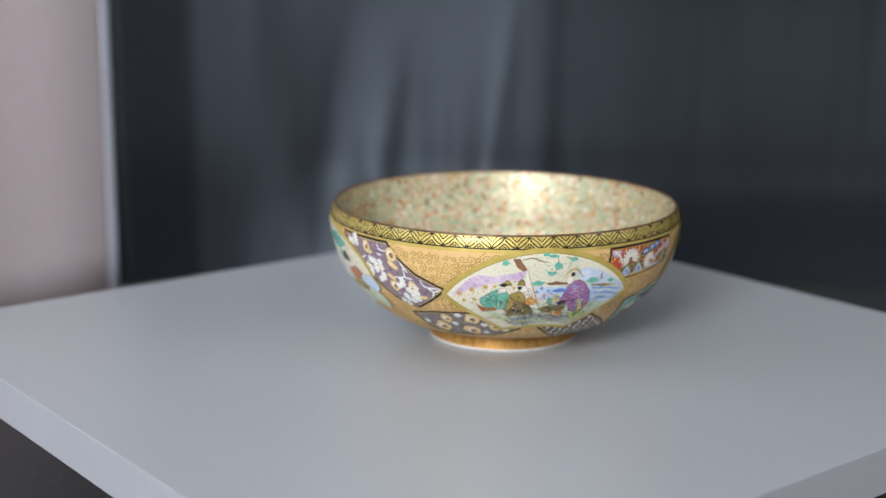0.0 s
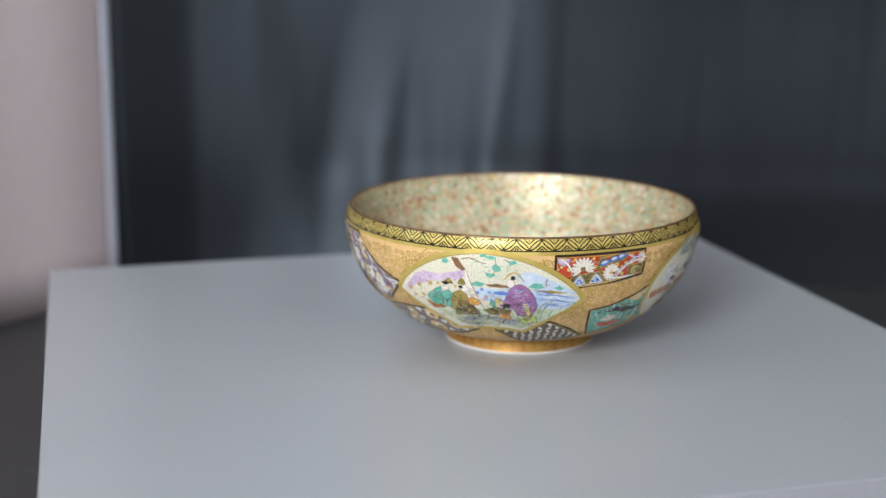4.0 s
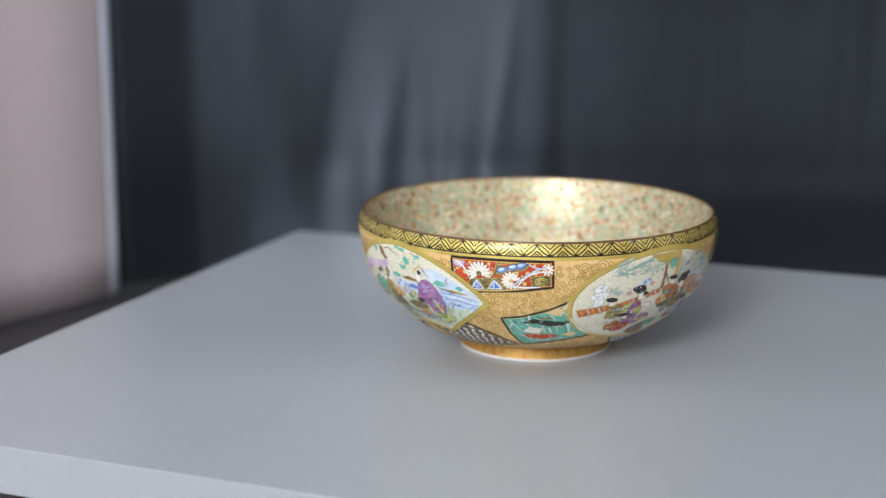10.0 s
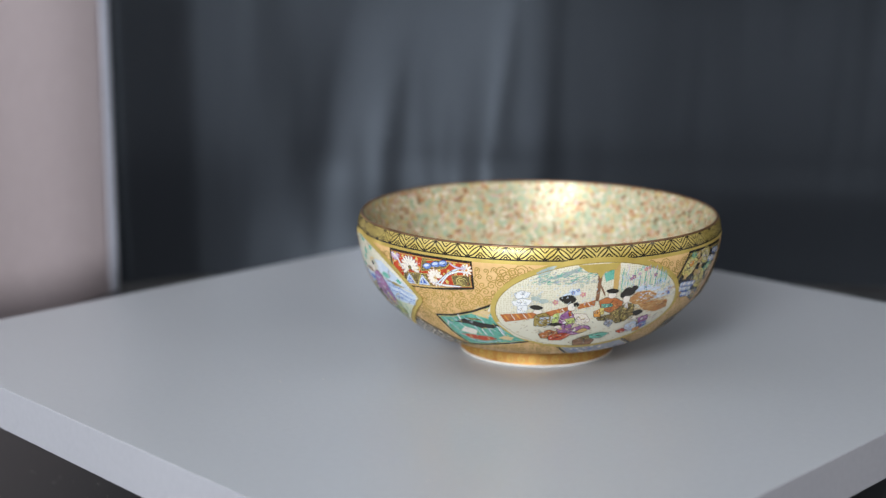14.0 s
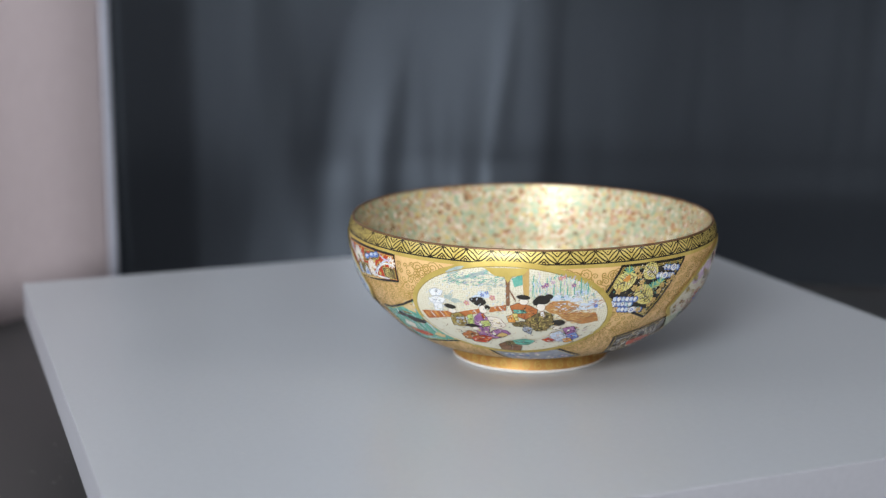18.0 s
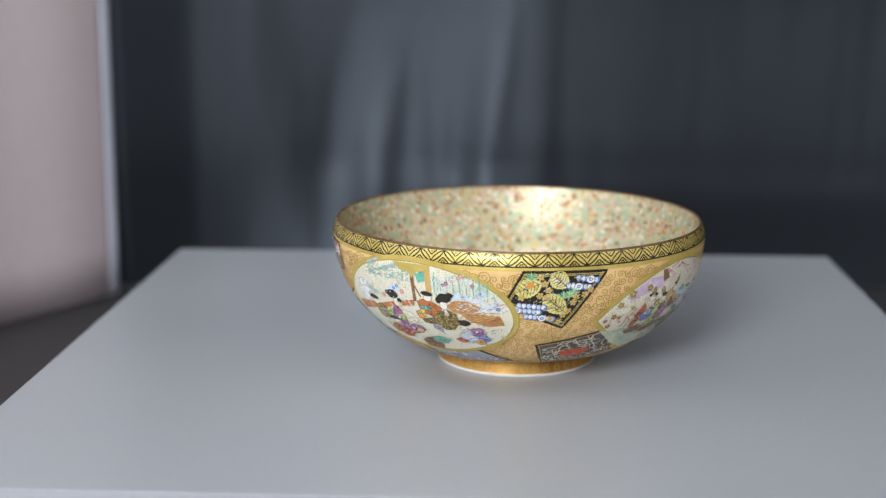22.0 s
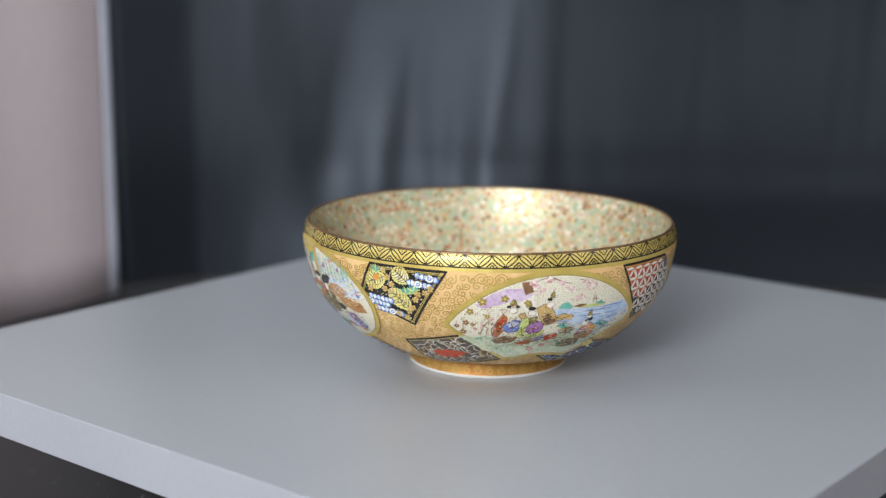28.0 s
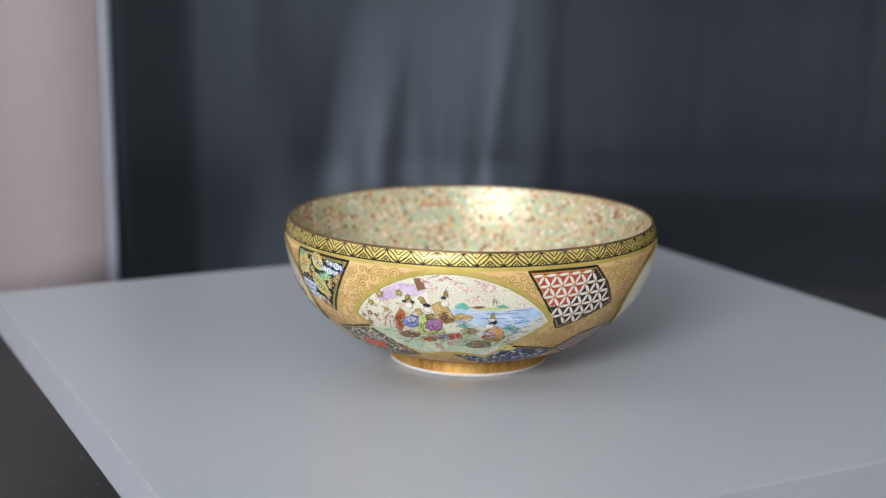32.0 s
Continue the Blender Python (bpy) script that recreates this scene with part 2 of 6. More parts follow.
OUTER = [(0.418, 0.088), (0.435, 0.094), (0.48, 0.101), (0.56, 0.12), (0.64, 0.150), (0.72, 0.20), (0.79, 0.262), (0.85, 0.325), (0.90, 0.385), (0.933, 0.44),
         (0.957, 0.495), (0.975, 0.55), (0.989, 0.605), (0.998, 0.65), (1.003, 0.69), (1.0, 0.73), (0.993, 0.765), (0.985, 0.783)]


def smooth_curve(points, steps=6):
    """Catmull-Rom through (r, z) pairs."""
    p = [points[0]] + list(points) + [points[-1]]
    out = []
    for i in range(1, len(p) - 2):
        for k in range(steps):
            t = k / steps
            out.append(tuple(0.5 * (2 * p[i][c] + (p[i + 1][c] - p[i - 1][c]) * t + (2 * p[i - 1][c] - 5 * p[i][c] + 4 * p[i + 1][c] - p[i + 2][c]) * t * t
                                    + (3 * p[i][c] - p[i - 1][c] - 3 * p[i + 1][c] + p[i + 2][c]) * t ** 3) for c in (0, 1)))
    return out + [points[-1]]


CURVE = smooth_curve(OUTER)
CR, CZ = np.array([c[0] for c in CURVE]), np.array([c[1] for c in CURVE])
CS = np.concatenate([[0], np.cumsum(np.hypot(np.diff(CR), np.diff(CZ)))])     # arc length up the wall
R_OF_S = lambda s: float(np.interp(s, CS, CR))


# ---- enamels and gilding of the bowl ----
def enamel(name, dark, light, rough=0.22, scale=420.0):
    return mottled(name, dark, light, scale, rough, spec=0.5, relief=0.00003, fine=5.0)


def gilding(name, dark, light, rough=0.28, metal=0.85, wear=0.5):
    """Rubbed gold: metal with brown wear and uneven gloss."""
    m, nodes, links, b = material(name, rough, metal)
    v = coords(nodes, links)
    n1, n2 = noise_tex(nodes, links, v, 90, 3), noise_tex(nodes, links, v, 700, 3)
    links.new(ramp(nodes, links, n1, [(0.3, dark), (0.65, light)]), b.inputs["Base Color"])
    r = nodes.new("ShaderNodeMapRange")
    r.inputs["To Min"].default_value, r.inputs["To Max"].default_value = rough, rough + 0.25 * wear
    links.new(n2, r.inputs["Value"])
    links.new(r.outputs[0], b.inputs["Roughness"])
    bump(nodes, links, b, n2, 0.4, 0.00004)
    return m


def dotted(name, ground, dot, scale, size):
    """Pale glaze covered with tiny gilt dots."""
    m, nodes, links, b = material(name, 0.25)
    vo = nodes.new("ShaderNodeTexVoronoi")
    vo.voronoi_dimensions = "2D"
    vo.inputs["Scale"].default_value = scale
    vo.inputs["Randomness"].default_value = 0.5
    v = coords(nodes, links)
    flat = nodes.new("ShaderNodeUVMap")
    links.new(flat.outputs[0], vo.inputs["Vector"])
    n = noise_tex(nodes, links, v, 60)
    tone = nodes.new("ShaderNodeMixRGB")
    tone.inputs[1].default_value, tone.inputs[2].default_value = (*ground, 1), (*[g * 0.84 for g in ground], 1)
    links.new(n, tone.inputs[0])
    mask = ramp(nodes, links, vo.outputs["Distance"], [(size, (0.75, 0.75, 0.75)), (size + 0.18, (0, 0, 0))])
    mix = nodes.new("ShaderNodeMixRGB")
    links.new(mask, mix.inputs[0])
    links.new(tone.outputs[0], mix.inputs[1])
    mix.inputs[2].default_value = (*dot, 1)
    links.new(mix.outputs[0], b.inputs["Base Color"])
    return m


PEACH = mottled("peach_glaze", (0.70, 0.43, 0.175), (0.85, 0.565, 0.255), 45.0, 0.3, relief=0.00004, fine=9.0)
GOLD = gilding("bright_gold", (0.56, 0.42, 0.09), (0.75, 0.60, 0.19), 0.42, 0.45)
OLD_GOLD = gilding("old_gold_line", (0.38, 0.235, 0.045), (0.54, 0.35, 0.08), 0.36, 0.25)
BORDER_GOLD = gilding("border_gold", (0.54, 0.385, 0.085), (0.70, 0.53, 0.145), 0.42, 0.4)
FOOT_GOLD = gilding("foot_gold", (0.44, 0.175, 0.036), (0.62, 0.335, 0.085), 0.46, 0.5)
BASE_GOLD = gilding("base_gold", (0.46, 0.27, 0.06), (0.62, 0.40, 0.11), 0.42, 0.4)
BAND_INK = enamel("band_brown_ink", (0.022, 0.015, 0.007), (0.050, 0.035, 0.014))
RING_OCHRE = enamel("ring_ochre", (0.66, 0.45, 0.19), (0.82, 0.64, 0.36))
FOOT_WHITE = mottled("unglazed_foot", (0.76, 0.71, 0.63), (0.88, 0.84, 0.78), 120, 0.7)
RIM_BROWN = gilding("rim_brown_gilt", (0.09, 0.040, 0.016), (0.22, 0.115, 0.045), 0.32, 0.35)
INK = enamel("ink_black", (0.018, 0.015, 0.011), (0.034, 0.028, 0.021))
IVORY = dotted("ivory_dotted_glaze", (0.85, 0.80, 0.625), (0.52, 0.44, 0.25), 82, 0.17)
CREAM = enamel("cream", (0.78, 0.70, 0.58), (0.88, 0.82, 0.72))
WHITE = enamel("white", (0.80, 0.80, 0.78), (0.88, 0.88, 0.86))
PALE_BLUE = enamel("pale_blue", (0.46, 0.56, 0.70), (0.70, 0.76, 0.82), scale=110)
WATER = enamel("water_blue", (0.34, 0.48, 0.67), (0.72, 0.80, 0.86), scale=120)
BLUE = enamel("cobalt_blue", (0.07, 0.12, 0.42), (0.20, 0.32, 0.66))
TEAL = enamel("teal_green", (0.055, 0.30, 0.215), (0.23, 0.56, 0.43))
MEADOW = enamel("pale_meadow_green", (0.44, 0.52, 0.32), (0.74, 0.77, 0.58), scale=120)
SAGE = enamel("sage_grey", (0.28, 0.36, 0.32), (0.55, 0.60, 0.54))
LIME = enamel("lime_green", (0.42, 0.52, 0.12), (0.64, 0.70, 0.26))
OLIVE = enamel("olive_gold", (0.22, 0.15, 0.03), (0.46, 0.34, 0.09), 0.3)
OCHRE = enamel("ochre", (0.52, 0.32, 0.09), (0.66, 0.45, 0.17), 0.3)
UMBER = enamel("speckled_umber", (0.035, 0.028, 0.014), (0.34, 0.25, 0.09), scale=330)
SEPIA = enamel("sepia_brown", (0.16, 0.075, 0.035), (0.32, 0.16, 0.08))
RUST = enamel("rust", (0.34, 0.09, 0.025), (0.58, 0.22, 0.07))
RED = enamel("iron_red", (0.40, 0.032, 0.010), (0.66, 0.10, 0.035))
ORANGE = enamel("orange", (0.62, 0.22, 0.03), (0.78, 0.40, 0.10))
YELLOW = enamel("yellow", (0.66, 0.52, 0.10), (0.80, 0.70, 0.26))
PINK = enamel("pink", (0.66, 0.36, 0.36), (0.82, 0.60, 0.58))
ROSE = enamel("rose", (0.55, 0.20, 0.22), (0.70, 0.36, 0.36))
PURPLE = enamel("purple", (0.23, 0.07, 0.21), (0.46, 0.23, 0.42), scale=260)
MAUVE = enamel("mauve", (0.48, 0.29, 0.46), (0.80, 0.68, 0.76), scale=110)
PLUM = enamel("plum_brown", (0.16, 0.10, 0.13), (0.33, 0.245, 0.285))
DUSK = enamel("dusky_brown_grey", (0.13, 0.10, 0.095), (0.30, 0.25, 0.235))
LEAF = enamel("leaf_yellow", (0.68, 0.56, 0.10), (0.88, 0.80, 0.36))
GREY = enamel("grey_blue", (0.24, 0.26, 0.32), (0.44, 0.46, 0.50))
NAVY = enamel("navy", (0.020, 0.024, 0.05), (0.07, 0.075, 0.13))
SLATE = enamel("slate_brown", (0.07, 0.055, 0.042), (0.17, 0.13, 0.095))

bowl = tagged(new("bowl"), "gilded peach porcelain bowl painted with scenes and brocade panels, flowered inside", "bowl")

NR, NZ = np.gradient(CZ, CS), -np.gradient(CR, CS)


def on_bowl(phi, s, lift):
    """A point on the outer wall: degrees round, arc length up the wall, height over the glaze."""
    r = np.interp(s, CS, CR) + lift * np.interp(s, CS, NR)
    z = np.interp(s, CS, CZ) + lift * np.interp(s, CS, NZ)
    a = radians(phi)
    return Vector((r * math.cos(a), r * math.sin(a), z)) * S


class Field:
    """A painted field: its centre on the wall, and how many layers of paint lie on it."""

    def __init__(self, phi, s, lift):
        self.phi, self.s, self.r, self.lift, self.layers, self.ob = phi, s, R_OF_S(s), lift, 0, None
        self.folds = bmesh.new()

    def put(self, x, y, extra=0.0):
        return on_bowl(self.phi + math.degrees(x / self.r), self.s + y, self.lift + extra)

    def local(self, phi, s):
        return radians((phi - self.phi + 180) % 360 - 180) * self.r, s - self.s

    def next(self):
        self.layers += 1
        return 0.0003 + 0.00004 * self.layers


def spread(points, step=0.02):
    """The closed outline with its sides cut into short pieces."""
    out = []
    for (ax, ay), (bx, by) in zip(points, points[1:] + points[:1]):
        n = max(1, int(math.hypot(bx - ax, by - ay) / step))
        out += [(ax + (bx - ax) * k / n, ay + (by - ay) * k / n) for k in range(n)]
    return out


def centre(points):
    return sum(p[0] for p in points) / len(points), sum(p[1] for p in points) / len(points)


def filled(field, points, lift, line=0.0, step=0.019, flat=False):
    """Concentric rings of faces from the outline to its middle, laid on the wall; with line, an inked edge in material 1."""
    bm = bmesh.new()
    cx, cy = centre(points)
    far = max(math.hypot(x - cx, y - cy) for x, y in points)
    rings = max(1, math.ceil(far / step))
    loops = []
    if line:
        edge = []
        for x, y in points:
            d = math.hypot(x - cx, y - cy) or 1
            edge.append(bm.verts.new(field.put(x + (x - cx) / d * line, y + (y - cy) / d * line, lift)))
        loops.append(edge)
    for k in range(rings):
        q = 1 - k / rings
        loops.append([bm.verts.new(field.put(cx + (x - cx) * q, cy + (y - cy) * q, lift)) for x, y in points])
    mid = bm.verts.new(field.put(cx, cy, lift))
    n = len(points)
    for k, (a, b) in enumerate(zip(loops, loops[1:])):
        for i in range(n):
            f = bm.faces.new((a[i], a[(i + 1) % n], b[(i + 1) % n], b[i]))
            f.material_index = 1 if line and k == 0 else 0
    for i in range(n):
        bm.faces.new((loops[-1][i], loops[-1][(i + 1) % n], mid))
    if flat:
        layer = bm.loops.layers.uv.new("flat")
        place = {mid: (cx, cy)}
        for k, loop in enumerate(loops):
            q = 1 - k / rings
            place.update({v: (cx + (x - cx) * q, cy + (y - cy) * q) for v, (x, y) in zip(loop, points)})
        for f in bm.faces:
            for corner in f.loops:
                corner[layer].uv = place[corner.vert]
    return bm


def band(field, points, inner, outer, lift):
    """A border strip along an outline, from inner to outer beyond it."""
    bm = bmesh.new()
    cx, cy = centre(points)
    rows = []
    for k in range(3):
        w = inner + (outer - inner) * k / 2
        row = []
        for i, (x, y) in enumerate(points):
            px, py = points[i - 1]
            qx, qy = points[(i + 1) % len(points)]
            tx, ty = qx - px, qy - py
            d = math.hypot(tx, ty) or 1
            nx, ny = ty / d, -tx / d
            if nx * (x - cx) + ny * (y - cy) < 0:
                nx, ny = -nx, -ny
            row.append(bm.verts.new(field.put(x + nx * w, y + ny * w, lift)))
        rows.append(row)
    n = len(points)
    for a, b in zip(rows, rows[1:]):
        for i in range(n):
            bm.faces.new((a[i], a[(i + 1) % n], b[(i + 1) % n], b[i]))
    return bm


def ribbon(field, points, width, lift, bm=None, taper=0.35):
    """A brush stroke through the points, thinner towards its ends."""
    bm = bm or bmesh.new()
    path = []
    p = [points[0]] + list(points) + [points[-1]]
    for i in range(1, len(p) - 2):
        n = max(2, int(math.hypot(p[i + 1][0] - p[i][0], p[i + 1][1] - p[i][1]) / 0.012))
        for k in range(n):
            t = k / n
            path.append(tuple(0.5 * (2 * p[i][c] + (p[i + 1][c] - p[i - 1][c]) * t + (2 * p[i - 1][c] - 5 * p[i][c] + 4 * p[i + 1][c] - p[i + 2][c]) * t * t
                                     + (3 * p[i][c] - p[i - 1][c] - 3 * p[i + 1][c] + p[i + 2][c]) * t ** 3) for c in (0, 1)))
    path.append(points[-1])
    prev = None
    for i, (x, y) in enumerate(path):
        ax, ay = path[max(i - 1, 0)]
        bx, by = path[min(i + 1, len(path) - 1)]
        d = math.hypot(bx - ax, by - ay) or 1
        nx, ny = -(by - ay) / d, (bx - ax) / d
        w = width / 2 * (taper + (1 - taper) * math.sin(math.pi * (i + 0.5) / len(path)))
        pair = (bm.verts.new(field.put(x - nx * w, y - ny * w, lift)), bm.verts.new(field.put(x + nx * w, y + ny * w, lift)))
        if prev:
            bm.faces.new((prev[0], pair[0], pair[1], prev[1]))
        prev = pair
    return bm


def oval(cx, cy, w, h, tilt=0, n=18, wobble=0.0):
    out = []
    c, s = math.cos(radians(tilt)), math.sin(radians(tilt))
    for i in range(n):
        a = 2 * math.pi * i / n
        k = 1 + (wobble * noise.noise((cx * 40 + 1.3 * math.cos(a), cy * 40 + 1.3 * math.sin(a), w * 50)) if wobble else 0)
        x, y = w * k * math.cos(a), h * k * math.sin(a)
        out.append((cx + c * x - s * y, cy + s * x + c * y))
    return out


def mark(bm, field, x0, y0, x1, y1, width, lift, index, bend=0.0):
    """A short brush line as three little faces in a given material slot."""
    d = math.hypot(x1 - x0, y1 - y0) or 1
    nx, ny = -(y1 - y0) / d, (x1 - x0) / d
    prev = None
    for k in range(4):
        t = k / 3
        o = bend * math.sin(math.pi * t)
        w = width / 2 * (1.0 if 0 < k < 3 else 0.4)
        x, y = x0 + (x1 - x0) * t + nx * o, y0 + (y1 - y0) * t + ny * o
        pair = (bm.verts.new(field.put(x - nx * w, y - ny * w, lift)), bm.verts.new(field.put(x + nx * w, y + ny * w, lift)))
        if prev:
            bm.faces.new((prev[0], pair[0], pair[1], prev[1])).material_index = index
        prev = pair


FOLD_INKS = [INK, SEPIA, GREY, OLIVE, YELLOW, CREAM]


def finish_folds(field):
    """The fold lines and flecks of all garments in a field, as one layer of brushwork."""
    ob = part("fold_brushwork", field.folds, FOLD_INKS[0], field.ob)
    for m in FOLD_INKS[1:]:
        ob.data.materials.append(m)
    tagged(ob, kind="stuff")


DRESSED = ("robe", "skirt", "sleeve", "hill", "rock", "mat", "foliage", "isle", "shoe", "hull")
SOFT = ("mist", "cloud", "bush", "pine_tuft", "bank", "wave", "tuft", "leaf_glow", "foliage", "slope")


def blob(field, name, mat, x, y, w, h, tilt=0, line=0.0032, wobble=0.45):
    """A hand-painted spot of enamel with a thin inked edge; garments and leaves get folds and flecks."""
    lift = field.next()
    if name == "blossom":
        return spray(field, x, y, w, h, lift)
    if name == "cap" and mat is OLIVE:
        pts = [(x - w, y - 0.9 * h), (x - 0.75 * w, y + 0.1 * h), (x - 0.1 * w, y + 1.15 * h), (x + 0.45 * w, y + 0.75 * h), (x + 0.95 * w, y - 0.8 * h)]
        return garment(field, name, mat, *[(px, py - 0.3 * h) for px, py in pts])
    if name in SOFT:
        line = 0.0
    if name in ("dark_cap", "disc", "cap"):
        wobble = 0.15
        if name == "dark_cap":
            h, y = h * 0.82, y + 0.12 * h
        if name == "disc":
            w, h, line = w * 0.84, h * 0.84, 0.0018
    if name == "robe":
        w, h, wobble = w * 1.14, h * 1.14, 0.34
    bm = filled(field, oval(x, y, w, h, tilt, 18 if w > 0.012 else 10, wobble), lift, line if max(w, h) > 0.014 else 0.0)
    edge = SEPIA if mat in (CREAM, PALE_BLUE, PINK, MAUVE) else INK
    fleck = OLIVE if mat in (YELLOW, LIME, PALE_BLUE, CREAM) else YELLOW if mat in (OLIVE, UMBER, INK, RED, RUST) else CREAM
    if name in DRESSED and max(w, h) > 0.018:
        rng = random.Random(int(abs(x) * 9000 + abs(y) * 5000))
        c, s = math.cos(radians(tilt)), math.sin(radians(tilt))
        for k in range(3 + int(120 * max(w, h) ** 1.2)):
            a, q = rng.uniform(0, 6.28), rng.uniform(0.1, 0.72)
            px, py = q * w * math.cos(a), q * h * math.sin(a)
            px, py = x + c * px - s * py, y + s * px + c * py
            if k % 3 == 0:
                l, t = 0.45 * min(w, h), radians(tilt) + 1.4 + rng.uniform(-0.5, 0.5)
                mark(field.folds, field, px - l * math.cos(t), py - l * math.sin(t), px + l * math.cos(t), py + l * math.sin(t), 0.0032, lift + 0.00005, FOLD_INKS.index(edge), rng.uniform(-0.006, 0.006))
            else:
                t = rng.uniform(0, 3)
                mark(field.folds, field, px, py, px + 0.006 * math.cos(t), py + 0.006 * math.sin(t), 0.0048, lift + 0.00005, FOLD_INKS.index(fleck))
    ob = part(name, bm, mat, field.ob, smooth=True)
    ob.data.materials.append(edge)
    return ob


def garment(field, name, mat, *points):
    """A painted garment or object: rounded corners, an inked edge, folds and flecks."""
    pts = list(points)
    pts = [q for (ax, ay), (bx, by) in zip(pts, pts[1:] + pts[:1]) for q in ((0.92 * ax + 0.08 * bx, 0.92 * ay + 0.08 * by), (0.08 * ax + 0.92 * bx, 0.08 * ay + 0.92 * by))]
    pts = spread(pts, 0.012)
    lift = field.next()
    bm = filled(field, pts, lift, 0.0026, 0.02)
    edge = GREY if name.startswith("lantern") else SEPIA if mat in (CREAM, PALE_BLUE, PINK, MAUVE, YELLOW, WHITE, WATER) else INK
    fleck = OLIVE if mat in (YELLOW, LIME, PALE_BLUE, CREAM, WHITE) else YELLOW if mat in (OLIVE, UMBER, INK, RED, RUST) else CREAM
    cx, cy = centre(pts)
    rng = random.Random(int(abs(cx) * 9000 + abs(cy) * 5000))
    far = max(math.hypot(x - cx, y - cy) for x, y in pts)
    for k in range(6 + int(170 * far)):
        x, y = rng.choice(pts)
        q = rng.uniform(0.05, 0.75)
        x, y = cx + (x - cx) * q, cy + (y - cy) * q
        if k % 6:
            t = math.atan2(y - cy, x - cx) + rng.uniform(-0.5, 0.5)
            l = 0.20 * far * rng.uniform(0.5, 1.2)
            mark(field.folds, field, x - l * math.cos(t), y - l * math.sin(t), x + l * math.cos(t), y + l * math.sin(t), 0.0026, lift + 0.00005, FOLD_INKS.index(edge), rng.uniform(-0.006, 0.006))
        else:
            t = rng.uniform(0, 3)
            mark(field.folds, field, x, y, x + 0.006 * math.cos(t), y + 0.006 * math.sin(t), 0.0038, lift + 0.00005, FOLD_INKS.index(fleck))
    ob = part(name, bm, mat, field.ob, smooth=True)
    ob.data.materials.append(edge)
    return ob


def spray(field, x, y, w, h, lift):
    """A loose cluster of tiny pink blossoms."""
    rng = random.Random(int(abs(x) * 9000 + abs(y) * 7000))
    bm = bmesh.new()
    for k in range(int(9 + 9000 * w * h)):
        a, q = rng.uniform(0, 6.28), math.sqrt(rng.random())
        px, py = x + q * w * math.cos(a), y + q * h * math.sin(a)
        size = rng.uniform(0.005, 0.0095)
        f = bm.faces.new([bm.verts.new(field.put(u, v, lift + 0.00003 * (k % 5))) for u, v in oval(px, py, size, size * 0.85, 0, 7)])
        f.material_index = rng.choice((0, 0, 0, 1, 2))
    ob = part("blossom", bm, PINK, field.ob)
    ob.data.materials.append(CREAM)
    ob.data.materials.append(ROSE)
    return ob


def brushwork(field, name, mats, count, x0, x1, y0, y1, length, lean, outline=None, seed=1):
    """Many fine brush marks, such as grass and specks, scattered over part of a field."""
    rng = random.Random(seed)
    bm = bmesh.new()
    lift = field.next() + 0.0002
    for k in range(count):
        x, y = rng.uniform(x0, x1), rng.uniform(y0, y1)
        if outline and not inside(outline, x, y, 0.012):
            continue
        t, l = radians(lean + rng.uniform(-28, 28)), length * rng.uniform(0.5, 1.2)
        mark(bm, field, x, y, x + l * math.cos(t), y + l * math.sin(t), 0.0036, lift, rng.randrange(len(mats)), rng.uniform(-0.004, 0.004))
    ob = part(name, bm, mats[0], field.ob)
    for m in mats[1:]:
        ob.data.materials.append(m)
    return tagged(ob, kind="stuff")


def shape(field, name, mat, *points):
    """A painted area with the given corners, slightly uneven."""
    pts = [(x + 0.003 * noise.noise((x * 70, y * 70, 3)), y + 0.003 * noise.noise((x * 70, y * 70, 8))) for x, y in spread(list(points), 0.015)]
    bm = bmesh.new()
    lift = field.next()
    bm.faces.new([bm.verts.new((x, y, 0)) for x, y in pts])
    bmesh.ops.triangulate(bm, faces=bm.faces[:])
    for _ in range(4):
        long_ones = [e for e in bm.edges if e.calc_length() > 0.035]
        if not long_ones:
            break
        bmesh.ops.subdivide_edges(bm, edges=long_ones, cuts=1)
        bmesh.ops.triangulate(bm, faces=bm.faces[:])
    for v in bm.verts:
        v.co = field.put(v.co.x, v.co.y, lift)
    bmesh.ops.recalc_face_normals(bm, faces=bm.faces[:])
    f = bm.faces[:][0]
    if f.normal.dot(f.calc_center_median()) < 0:
        bmesh.ops.reverse_faces(bm, faces=bm.faces[:])
    return part(name, bm, mat, field.ob, smooth=True)


def stroke(field, name, mat, width, *points):
    return part(name, ribbon(field, list(points), width, field.next()), mat, field.ob, smooth=True)


def flower(field, name, mat, heart, x, y, size, petals=5):
    """A small blossom: petals round a heart of another colour."""
    bm = bmesh.new()
    lift = field.next()
    turn = 7 * x + 11 * y
    for k in range(petals + 1):
        a = 2 * math.pi * k / petals + turn
        if k == petals:
            pts, up = oval(x, y, size * 0.24, size * 0.24, 0, 8), 0.00008
        else:
            pts, up = oval(x + 0.58 * size * math.cos(a), y + 0.58 * size * math.sin(a), size * 0.42, size * 0.33, math.degrees(a), 9), 0.00003 * (k % 2)
        ring = [bm.verts.new(field.put(px, py, lift + up)) for px, py in pts]
        f = bm.faces.new(ring)
        f.material_index = 1 if k == petals else 0
    ob = part(name, bm, mat, field.ob, smooth=True)
    ob.data.materials.append(heart)
    return ob


